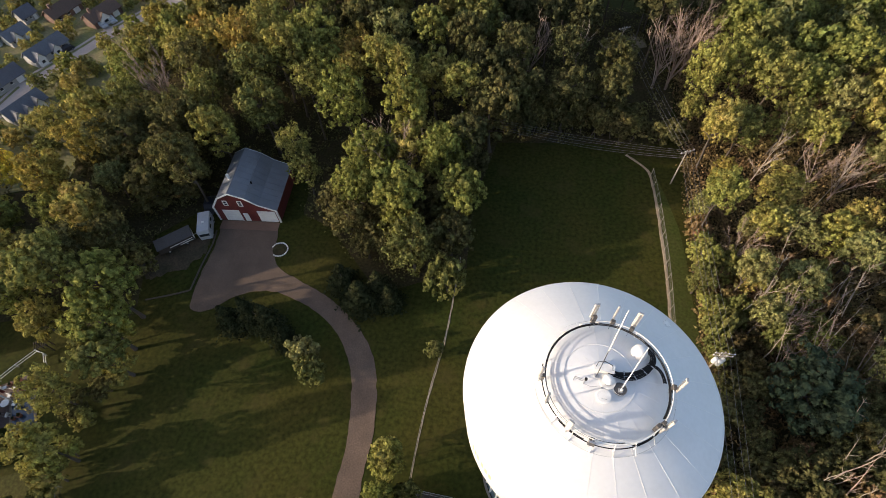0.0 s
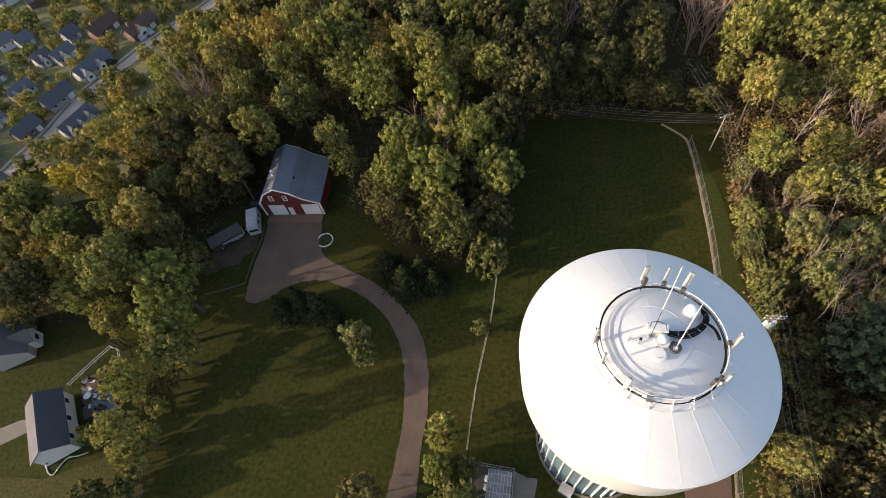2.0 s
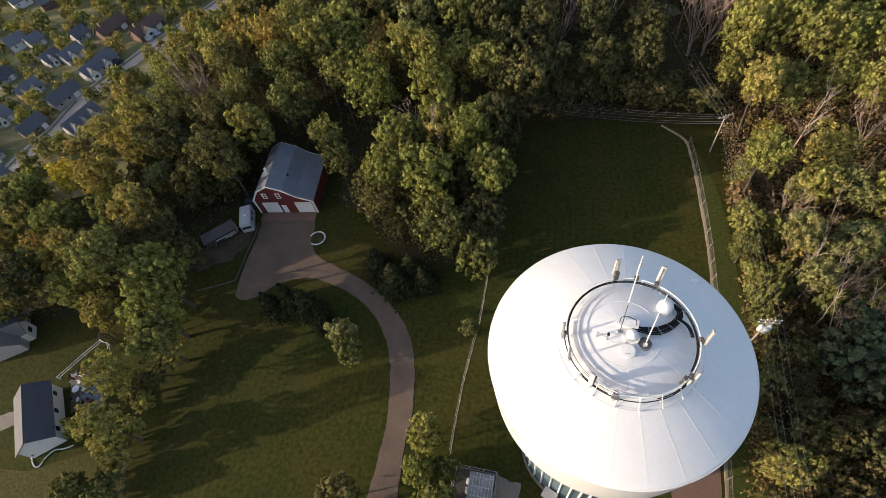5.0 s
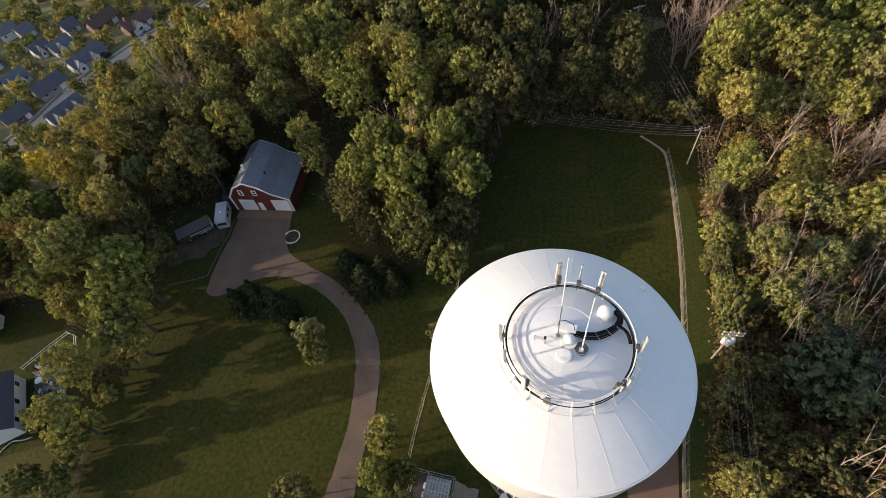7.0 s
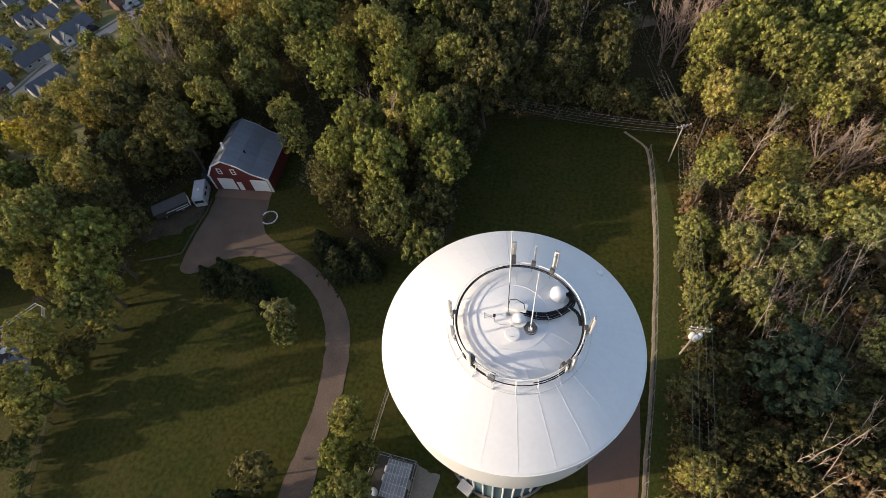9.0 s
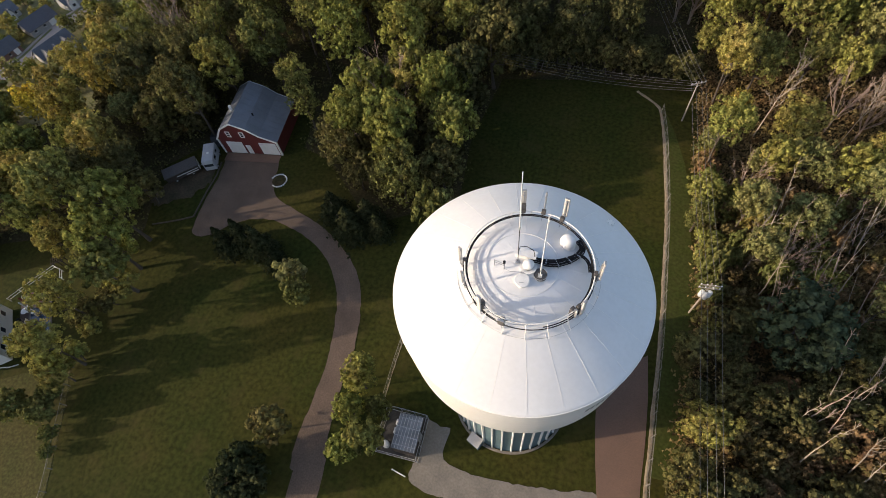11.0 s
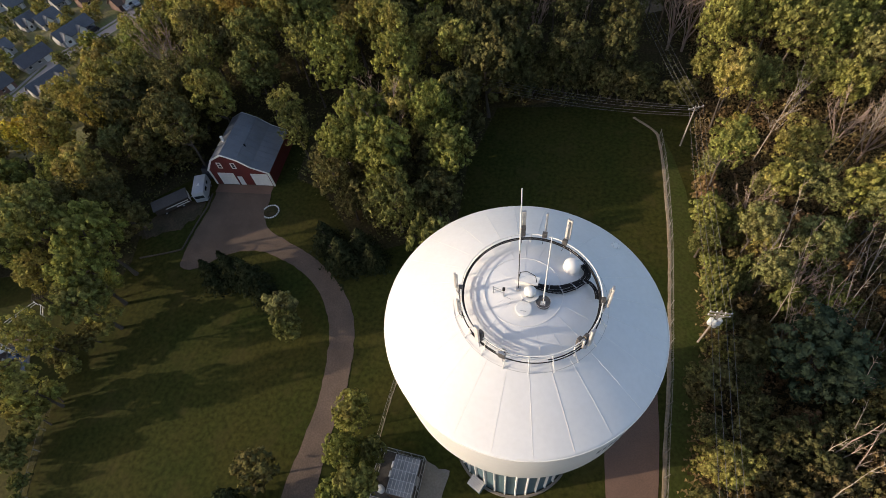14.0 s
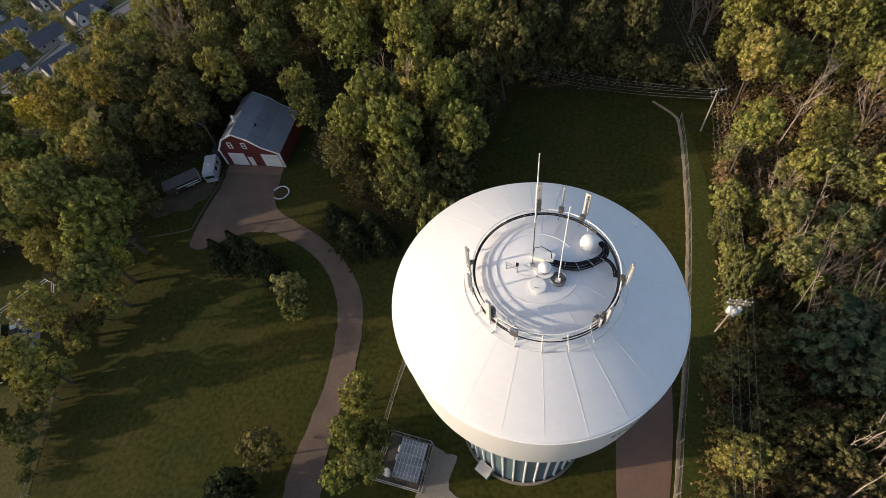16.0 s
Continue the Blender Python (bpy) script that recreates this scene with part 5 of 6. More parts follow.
# ---- on the tower roof ----
def build_panel(deg, r, base, height, width, tilt, label, pipe_below=0.9, boxes=1):
    """A panel antenna on a pipe, clamped to the guard rail."""
    a = radians(deg)
    t = empty("panel_antenna", CROWN @ Matrix.Translation((r * math.cos(a), r * math.sin(a), base)) @ pose(0, 0, 0, 0, 0, deg) @ pose(0, 0, 0, 0, tilt, 0), label, "antenna", "antennas on the guard rail")
    part("mount_pipe", tube(bmesh.new(), (0, 0, -pipe_below), (0, 0, height * 0.95), 0.045, 0.045, 8), STEEL, t)
    body = part("panel", new_box(0.07, -width / 2, height * 0.06, 0.22, width / 2, height, bevel=0.03), RADIO if height < 1 else GREYP, t)
    part("cap", new_box(0.075, -width / 2 + 0.01, height + 0.002, 0.215, width / 2 - 0.01, height + 0.03), STEEL, body)
    for z in (height * 0.2, height * 0.8):
        part("bracket", new_box(-0.07, -0.07, z - 0.04, 0.068, 0.07, z + 0.04), STEEL, t)
    for i in range(boxes):
        part("radio_unit", new_box(-0.34, -0.17, -0.1 + 0.55 * i, -0.075, 0.17, 0.34 + 0.55 * i, bevel=0.02), RADIO, t, "dark grey radio unit")
    part("clamp", new_box(-0.22, -0.04, -0.35, 0.05, 0.04, -0.25), STEEL, t)
    bm = bmesh.new()
    chain(bm, [(0.12, 0.04, height * 0.06), (0.1, 0.06, -0.2), (-0.1, 0.05, -0.5), (-0.35, 0.1, -0.85)], 0.018, 5)
    part("cable", bm, BLACK, t)
    return t


for deg, r, base, h, w, tilt, text, nb in ((103.5, 4.95, 35.15, 2.1, 0.42, 0, "pale panel antenna with radio unit on a pipe", 2), (84.5, 4.95, 35.15, 2.0, 0.14, 0, "slim grey panel antenna on a pipe", 1),
                                           (66, 4.95, 35.1, 2.15, 0.4, 0, "pale panel antenna with radio unit on a pipe", 1), (0, 5.0, 34.5, 2.3, 0.34, 0, "white panel antenna on the guard rail", 2),
                                           (-36, 4.95, 34.5, 2.0, 0.34, 0, "white panel antenna with radio units on the rail", 2), (-41, 4.8, 34.4, 1.1, 0.12, 0, "slim grey panel antenna on a pipe", 2),
                                           (186, 5.0, 34.9, 1.9, 0.13, -2, "slim grey panel antenna on a pipe", 1), (207, 4.95, 34.9, 1.7, 0.12, 0, "slim grey panel antenna on a pipe", 0),
                                           (235, 4.95, 34.9, 2.0, 0.36, 0, "pale panel antenna with radio unit on a pipe", 2), (256, 4.95, 34.75, 0.7, 0.5, 0, "short dark antenna box on the rail", 1)):
    build_panel(deg, r, base, h, w, tilt, text, boxes=nb)


def build_whip(base, top, label, dark):
    b, t = Vector(base), Vector(top)
    w = empty("whip_antenna", CROWN @ Matrix.Translation(b), label, "antenna")
    d = t - b
    part("foot", new_box(-0.16, -0.16, -0.25, 0.16, 0.16, 0.06, bevel=0.02), STEEL, w)
    part("mast", tube(bmesh.new(), (0, 0, 0), d * dark, 0.035, 0.032, 8), RADIO if dark > 0.3 else WHITE2, w)
    part("radiator", tube(bmesh.new(), d * dark, d, 0.05, 0.03, 8), WHITE2, w, "white fibreglass whip")
    part("collar", tube(bmesh.new(), d * (dark - 0.01), d * (dark + 0.02), 0.06, 0.06, 8), STEEL, w)


build_whip((-0.84, 0.09, 35.1), (-1.0, 0.75, 43.9), "tall white whip antenna on a dark mast", 0.42)
build_whip((0.92, -0.75, 35.0), (0.9, -0.3, 41.5), "slender white whip antenna", 0.1)

radome = empty("radome", CROWN @ pose(2.6, 2.72, crown_z(3.77)), "white domed radome on the tank roof", "radome")
part("dome", lathe(bmesh.new(), [(0.56, 0.18), (0.6, 0.32), (0.58, 0.52), (0.49, 0.7), (0.32, 0.83), (0.14, 0.89), (0, 0.9)], 32), WHITE, radome, smooth=True)
part("base", lathe(bmesh.new(), [(0, -0.3), (0.62, -0.3), (0.62, 0.02), (0.53, 0.14), (0.55, 0.18)], 32), WHITE2, radome)

vent = empty("roof_vent", CROWN @ pose(-0.02, -0.2, crown_z(0.2)), "white capped roof vent at the tank's peak", "vent")
part("neck", tube(bmesh.new(), (0, 0, -0.1), (0, 0, 0.38), 0.3, 0.3, 24), WHITE2, vent)
part("cap", lathe(bmesh.new(), [(0.3, 0.3), (0.42, 0.31), (0.43, 0.4), (0.36, 0.5), (0.26, 0.55), (0.22, 0.6), (0.1, 0.63), (0, 0.635)], 32), WHITE2, vent, smooth=True)
part("collar", hoop(bmesh.new(), 0.36, 0.2, 0.04, 32), STEEL, vent)
part("flange", lathe(bmesh.new(), [(0.36, 0.09), (0.62, 0.09), (0.62, -0.1)], 32), WHITE2, vent)

hatch = empty("roof_hatch", CROWN @ pose(-0.3, -1.35, crown_z(1.38)), "round white hatch lid on the tank roof", "hatch")
part("curb", lathe(bmesh.new(), [(0.5, -0.3), (0.5, 0.12), (0.56, 0.12)], 32), WHITE2, hatch)
part("lid", lathe(bmesh.new(), [(0.56, 0.1), (0.58, 0.13), (0.5, 0.15), (0, 0.16)], 32), WHITE2, hatch)
part("handle", tube(bmesh.new(), (-0.2, -0.3, 0.3), (0.2, -0.3, 0.3), 0.025), STEEL, hatch)
part("hinge", new_box(-0.2, 0.52, 0.05, 0.2, 0.66, 0.2), STEEL, hatch)

manhole = empty("manhole", CROWN @ pose(0.92, -0.62, crown_z(1.1)), "round grey steel manhole with a dark rim", "manhole")
part("rim", hoop(bmesh.new(), 0.5, 0.07, 0.022, 40), STEEL, manhole)
part("plate", lathe(bmesh.new(), [(0.49, -0.2), (0.49, 0.05), (0.3, 0.07), (0, 0.075)], 32), RADIO, manhole)
part("handle", tube(bmesh.new(), (0.1, -0.15, 0.05), (0.1, -0.15, 0.32), 0.05, 0.05, 8), WHITE2, manhole)

cabinet = empty("roof_box", CROWN @ pose(-0.3, 0.75, crown_z(0.8), 0, 0, -8), "white equipment box behind the vent", "equipment box")
part("body", new_box(-0.75, -0.3, -0.1, 0.75, 0.3, 0.35, bevel=0.03), WHITE2, cabinet)
part("lid", new_box(-0.78, -0.33, 0.352, 0.78, 0.33, 0.4), WHITE2, cabinet)
part("conduit", chain(bmesh.new(), [(-0.6, -0.1, 0.38), (-0.55, 0.1, 0.8), (-0.1, 0.2, 0.95), (0.5, 0.1, 0.8), (0.65, -0.1, 0.38)], 0.03, 6), BLACK, cabinet, "black looped conduit")

valve = empty("pipe_stand", CROWN @ pose(-1.75, -0.55, crown_z(1.85)), "small grey pipe stand on the roof", "pipe stand")
part("post", tube(bmesh.new(), (0, 0, -0.1), (0, 0, 0.9), 0.05, 0.05, 8), STEEL, valve)
part("post", tube(bmesh.new(), (-0.75, 0.2, -0.15), (-0.75, 0.2, 0.75), 0.04, 0.04, 8), STEEL, valve)
part("arm", tube(bmesh.new(), (-0.75, 0.2, 0.7), (0.0, 0, 0.7), 0.03, 0.03, 8), STEEL, valve)
part("arm", tube(bmesh.new(), (-0.75, 0.2, 0.45), (0.0, 0, 0.45), 0.03, 0.03, 8), STEEL, valve)
part("head", new_box(-0.09, -0.09, 0.82, 0.09, 0.09, 1.05, bevel=0.02), BLACK, valve)
part("pipe", chain(bmesh.new(), [(0, 0, 0.05), (0.5, -0.2, 0.1), (1.1, -0.1, 0.12), (1.6, 0.3, 0.12)], 0.03, 6), STEEL, valve)

# cable ring and the bundle that snakes to the vent
tray = empty("cable_ring", CROWN @ pose(0, 0, 0), "black coaxial cable bundle ringing the guard rail", "cable")
for r, z, k in ((4.66, 34.86, 0.05), (4.6, 34.78, 0.045)):
    part("cable", hoop(bmesh.new(), r, z, k, 120, 6, radians(-30), radians(285) if k < 0.05 else radians(260)), BLACK, tray)
for r, z, a0, a1 in ((4.86, 34.62, 172, 250), (4.9, 34.5, 225, 330), (4.84, 34.72, 290, 352)):
    part("cable", hoop(bmesh.new(), r, z, 0.04, 60, 6, radians(a0), radians(a1)), BLACK, tray)
bundle = empty("cable_bundle", CROWN @ pose(0, 0, 0), "black cable bundle snaking over the white roof", "cable")
PATH_A = [(0.0, 0.35), (0.5, 0.42), (1.2, 0.3), (2.0, 0.48), (2.8, 1.0), (3.4, 1.7), (3.72, 2.3), (3.7, 2.8), (3.3, 3.2)]
PATH_B = [(0.2, 0.55), (0.9, 0.5), (1.9, 0.72), (2.8, 1.25), (3.4, 1.75), (3.95, 1.75), (4.35, 1.3), (4.5, 0.6)]
for path, n in ((PATH_A, 5), (PATH_B, 3)):
    for i in range(n):
        off = (i - (n - 1) / 2) * 0.1
        line = smooth_line(path, 0.25)
        pts = []
        for j, p in enumerate(line):
            d = (line[min(j + 1, len(line) - 1)] - line[max(j - 1, 0)]).normalized()
            q = p + Vector((-d.y, d.x, 0)) * off
            pts.append((q.x, q.y, crown_z(q.xy.length) + 0.16 + 0.04 * (i % 2)))
        part("cable", chain(bmesh.new(), pts, 0.05, 6), BLACK, bundle)
for x, y, a in ((1.2, 0.45, 0), (2.0, 0.55, 30), (2.8, 1.1, 50), (3.4, 1.75, 60)):
    part("strap", new_box(-0.035, -0.3, -0.1, 0.035, 0.3, 0.235, pose(x, y, crown_z(math.hypot(x, y)), 0, 0, a)), STEEL, bundle)
plate = empty("roof_plate", Matrix.Translation(pol(8.7, 46.7)) @ pose(0, 0, 0, 0, 0, 46.7) @ pose(0, 0, 0, 0, 24, 0), "small round access plate near the roof edge", "access plate")
part("disc", lathe(bmesh.new(), [(0.34, -0.05), (0.34, 0.07), (0.28, 0.1), (0, 0.1)], 24), WHITE2, plate)
for deg in range(0, 360, 60):
    part("bolt", tube(bmesh.new(), (0.3 * math.cos(radians(deg)), 0.3 * math.sin(radians(deg)), 0.08), (0.3 * math.cos(radians(deg)), 0.3 * math.sin(radians(deg)), 0.13), 0.03, 0.03, 6), STEEL, plate)

# entry hood at the column's foot
hood = empty("entry_hood", pose(-3.2, -6.6, 0, 0, 0, -26), "small grey slatted entry hood at the column", "entry hood")
part("body", new_box(-0.75, -0.5, 0, 0.75, 0.6, 1.9), TEAL, hood)
for i in range(6):
    part("slat", new_box(-0.82, -0.62 + i * 0.2, 1.93 + i * 0.07, 0.82, -0.45 + i * 0.2, 1.98 + i * 0.07), GREYP, hood)

# ---- equipment shelter ----
ROOFSTEEL = material("stained_roof_steel", (0.24, 0.25, 0.265), (0.11, 0.112, 0.12), rough=0.6, metal=0.2, scale=0.9, fine=7, dirt=0.2, amount=0.9)


def build_shelter():
    s = empty("equipment_shelter", pose(-11.3, -7.65, 0, 0, 0, -1.5), "grey equipment shelter with a ribbed metal roof", "shelter")
    part("wall", new_box(-1.4, -2.1, 0, 1.4, 2.1, 2.7), DARKWOOD, s, "dark panel walls")
    roof = part("roof", new_box(-1.5, -2.1, 2.7, 1.5, 2.1, 2.86, bevel=0.03), ROOFSTEEL, s, "galvanised ribbed roof")
    for i in range(8):
        part("rib", new_box(-1.42 + i * 0.4 - 0.018, -2.05, 2.862, -1.42 + i * 0.4 + 0.018, 2.05, 2.9), GREYP, roof)
    for i in range(4):
        part("cross_rib", new_box(-1.45, -1.6 + i * 1.05 - 0.03, 2.904, 1.45, -1.6 + i * 1.05 + 0.03, 2.925), STEEL, roof)
    tagged(finish("compound_floor", slab(bmesh.new(), [(-14.7, -4.9), (-9.7, -5.1), (-9.8, -10.3), (-15.1, -10.2)], -0.06, 0.035), material("dark_gravel", (0.05, 0.046, 0.042), (0.08, 0.072, 0.064), rough=0.95, scale=1.5, fine=9, bump=0.5, dirt=0.3)), "dark gravel floor inside the equipment compound", "gravel", kind="structure")
    part("air_conditioner", new_box(-1.9, 0.7, 0.9, -1.42, 1.4, 1.9, bevel=0.04), WHITE2, s, "white wall air conditioner")
    part("air_conditioner", new_box(-1.9, -0.3, 0.9, -1.42, 0.4, 1.9, bevel=0.04), WHITE2, s, "white wall air conditioner")
    part("door", new_box(1.404, -0.5, 0.05, 1.46, 0.5, 2.1), STEEL, s, "steel door")
    d = empty("gas_dish", pose(-14.0, -9.2, 0), "round white lidded drum beside the shelter", "drum")
    part("drum", tube(bmesh.new(), (0, 0, 0), (0, 0, 1.0), 0.42, 0.42, 20), WHITE2, d)
    part("lid", lathe(bmesh.new(), [(0.44, 1.0), (0.44, 1.06), (0.2, 1.14), (0, 1.15)], 20), WHITE2, d)
    # chain-link compound
    c = empty("compound_fence", pose(0, 0, 0), "dark chain-link fence round the equipment shelter", "fence")
    corners = [(-14.75, -4.85), (-9.6, -5.05), (-9.7, -10.35), (-15.15, -10.25)]
    for (xa, ya), (xb, yb) in zip(corners, corners[1:] + corners[:1]):
        n = max(1, round(math.hypot(xb - xa, yb - ya) / 1.6))
        for i in range(n):
            x, y = xa + (xb - xa) * i / n, ya + (yb - ya) * i / n
            part("post", tube(bmesh.new(), (x, y, -0.1), (x, y, 2.1), 0.04, 0.04, 6), STEEL, c)
        for z in (0.1, 2.05):
            part("rail", tube(bmesh.new(), (xa, ya, z), (xb, yb, z), 0.03, 0.03, 6), STEEL, c)
        wires(c, (xa, ya, 0.1), (xb, yb, 0.1), 1.95, 0.25)


def wires(parent, a, b, height, pitch):
    """Chain-link mesh between two posts."""
    a, b = Vector(a), Vector(b)
    n = int((b - a).length / pitch)
    d = (b - a) / max(1, n)
    v, f = [], []
    rows = int(height / pitch)
    for i in range(n):
        for s in (0, 1):
            p = a + d * (i + s)
            q = a + d * (i + 1 - s)
            for k in range(0, rows, 2):
                limb(v, f, p + Vector((0, 0, k * pitch)), q + Vector((0, 0, (k + 1) * pitch)), 0.004, 0.004, 3)
                limb(v, f, q + Vector((0, 0, (k + 1) * pitch)), p + Vector((0, 0, min(rows, k + 2) * pitch)), 0.004, 0.004, 3)
    o = new("mesh_panel", mesh_of("mesh_panel", v, f, CABLE))
    o.parent = parent
    return o


build_shelter()
gatearm = empty("barrier_post", pose(-11.6, -12.0, 0.0, 0, 0, -14), "fallen white pipe barrier on the ground", "barrier")
part("pipe", tube(bmesh.new(), (-0.9, 0, 0.12), (0.9, 0, 0.12), 0.07, 0.07, 10), TRIM, gatearm)
part("cap", tube(bmesh.new(), (-1.0, 0, 0.12), (-0.9, 0, 0.12), 0.11, 0.11, 10), TRIM, gatearm)

# ---- boundary fences ----
def build_fence(line, spacing, height, barbed, label, pitch):
    fence = empty("wire_fence", pose(0, 0, 0), label, "fence")
    p = smooth_line(line, 0.5)
    total = sum((b - a).length for a, b in zip(p, p[1:]))
    posts = resample(p, max(2, round(total / spacing) + 1))
    post = bmesh.new()
    tube(post, (0, 0, -0.15), (0, 0, height), 0.045, 0.04, 6)
    if barbed:
        tube(post, (0, 0, height - 0.02), (0.1, 0, height + 0.14), 0.02, 0.016, 5)
        tube(post, (0, 0, height - 0.02), (-0.1, 0, height + 0.14), 0.02, 0.016, 5)
    first = None
    for q in posts:
        o = part("post", post, PALEPOST, fence) if first is None else new("post", first.data)
        first = first or o
        o.parent = fence
        o.location = (q.x, q.y, 0)
    for a, b in zip(posts, posts[1:]):
        part("rail", tube(bmesh.new(), (a.x, a.y, height - 0.05), (b.x, b.y, height - 0.05), 0.025, 0.025, 5), PALEPOST, fence)
        wires(fence, (a.x, a.y, 0.05), (b.x, b.y, 0.05), height - 0.15, pitch)


PALEPOST = material("pale_post", (0.24, 0.22, 0.185), (0.17, 0.155, 0.13), rough=0.7, scale=2, dirt=0.12)
build_fence(EAST_FENCE[2:], 2.7, 2.0, True, "galvanised chain-link boundary fence with barbed-wire arms", 0.3)
build_fence(WEST_FENCE, 2.7, 1.6, False, "chain-link fence along the lawn", 0.3)

# ---- power line ----
def build_pole(x, y, h, arm_deg, transformers, label):
    p = empty("utility_pole", pose(x, y, 0, 0, 0, arm_deg), label, "utility pole")
    part("pole", tube(bmesh.new(), (0, 0, -0.2), (0, 0, h), 0.13, 0.09, 10), PALEWOOD, p, "weathered wooden pole")
    arms = (h - 0.3, h - 1.0) if transformers else (h - 0.3,)
    for z in arms:
        arm = part("crossarm", new_box(-1.25, -0.18, z - 0.07, 1.25, -0.06, z + 0.07), PALEWOOD, p)
        for u in (-1.15, -0.45, 0.45, 1.15):
            part("insulator", lathe(bmesh.new(), [(0.05, z + 0.07), (0.08, z + 0.12), (0.045, z + 0.17), (0.08, z + 0.22), (0, z + 0.27)], 10), WHITE2, arm)
            arm.children[-1].location = (u, -0.12, 0)
        part("brace", tube(bmesh.new(), (-0.7, -0.13, z - 0.07), (0, -0.1, z - 0.7), 0.02, 0.02, 5), STEEL, p)
        part("brace", tube(bmesh.new(), (0.7, -0.13, z - 0.07), (0, -0.1, z - 0.7), 0.02, 0.02, 5), STEEL, p)
    if transformers:
        for a in (200, 270, 340):
            cx, cy = 0.48 * math.cos(radians(a)), 0.48 * math.sin(radians(a))
            can = part("transformer", lathe(bmesh.new(), [(0, h - 3.0), (0.27, h - 3.0), (0.3, h - 2.9), (0.3, h - 1.95), (0.22, h - 1.82), (0, h - 1.8)], 20), WHITE, p, "pale grey pole transformer", smooth=True)
            can.location = (cx, cy, 0)
            part("bushing", tube(bmesh.new(), (0, 0, h - 1.82), (0.05, 0, h - 1.5), 0.05, 0.03, 8), GREYP, can)
    return p


PALEWOOD = material("pole_wood", (0.36, 0.3, 0.24), (0.26, 0.22, 0.18), rough=0.9, scale=2, fine=14, dirt=0.15)
build_pole(20.9, 52.0, 8.4, 25, False, "wooden utility pole with one crossarm")
build_pole(21.7, 16.0, 8.6, 2, True, "wooden utility pole with crossarms and transformers")
build_pole(-16.5, 57.0, 8.4, 0, False, "wooden utility pole hidden among the trees")
build_pole(11.5, 84.0, 10.0, 25, False, "far wooden utility pole in the wood")


def build_wire(a, b, sag, label, r=0.018):
    a, b = Vector(a), Vector(b)
    pts = [a.lerp(b, i / 16) - Vector((0, 0, sag * 4 * (i / 16) * (1 - i / 16))) for i in range(17)]
    o = tagged(finish("power_cable", chain(bmesh.new(), pts, r, 5), CABLE), label, "cable", "overhead power cables")
    return o


for u in (-1.15, -0.45, 0.45, 1.15):
    far = Vector((20.9 + u * 0.9, 52.0 + u * 0.42, 8.35))
    build_wire(far, (21.7 + u, 16.0, 8.55), 0.7, "thin overhead power cable between two poles")
    build_wire((21.7 + u, 16.0, 8.55), (21.0 + u, -34, 8.6), 1.0, "thin overhead power cable crossing the brush")
    build_wire(far, (11.5 + u * 0.9, 84 + u * 0.42, 9.95), 0.6, "thin overhead power cable running into the wood")
for k, z in enumerate((8.3, 7.9, 7.5, 6.9, 6.5)):
    build_wire((20.9, 52.0, z), (-16.5, 57.0, z - 0.1), 1.0 + 0.15 * k, "thin overhead power cable crossing the field")

# The pale earth colour stands in for sun falling on this clearing.
tagged(finish("clearing", slab(bmesh.new(), [(8.6, 94.0), (12.5, 96.4), (18.6, 96.8), (19.4, 93.0), (15.0, 91.0), (10.0, 90.4)], -0.06, 0.02), DIRT), "bare brown clearing under the power line, lightened as if sunlit", "clearing", kind="structure")

# ---- barn yard ----
ring = empty("stone_ring", pose(-44.8, 28.2, 0), "ring of white-painted stones round a planting bed", "stone ring")
part("bed", lathe(bmesh.new(), [(1.25, -0.05), (1.2, 0.06), (0.5, 0.1), (0, 0.1)], 32), FLOOR, ring, "dark soil bed")
rnd = random.Random(8)
for i in range(22):
    a = 2 * math.pi * i / 22
    if 165 < math.degrees(a) < 235:
        continue
    bm = bmesh.new()
    bmesh.ops.create_icosphere(bm, subdivisions=1, radius=0.18)
    for v in bm.verts:
        v.co *= rnd.uniform(0.8, 1.2)
    bmesh.ops.transform(bm, matrix=pose(1.36 * math.cos(a), 1.36 * math.sin(a), 0.12, 0, 0, math.degrees(a)) @ Matrix.Diagonal((0.8, 1.15, 0.75, 1)), verts=bm.verts)
    part("stone", bm, STONE, ring)

EARTH = material("damp_earth", (0.085, 0.055, 0.033), (0.036, 0.032, 0.013), rough=0.95, scale=0.35, fine=3, bump=0.5, amount=1.0, dirt=0.35)
rnd = random.Random(6)
patch = [(p.x + rnd.uniform(-0.35, 0.35), p.y + rnd.uniform(-0.35, 0.35)) for p in smooth_line([(-67.4, 21.3), (-64.8, 24.6), (-60.8, 28.0), (-57.8, 29.6), (-57.3, 26.0), (-58.6, 23.4), (-60.2, 21.6), (-61.6, 21.4), (-64.2, 19.6), (-66.2, 20.2)], 0.5)]
tagged(finish("earth_patch", slab(bmesh.new(), patch, -0.06, 0.014), EARTH), "damp brown bare earth before the trailer", "bare earth", kind="structure")
edging = empty("log_edging", pose(0, 0, 0), "weathered timber edging along the gravel yard", "edging")
border = smooth_line([(-63.0, 15.9), (-60.6, 16.8), (-58.2, 17.8), (-56.6, 18.6), (-56.7, 21.0), (-56.8, 24.0), (-56.7, 27.6), (-57.2, 30.6)], 2.2)
for a, b in zip(border, border[1:]):
    d = b - a
    part("log", new_box(0, -0.11, -0.08, d.length - 0.03, 0.11, 0.17, Matrix.Translation(a) @ pose(0, 0, 0, 0, 0, math.degrees(math.atan2(d.y, d.x))), bevel=0.03), BARK, edging)

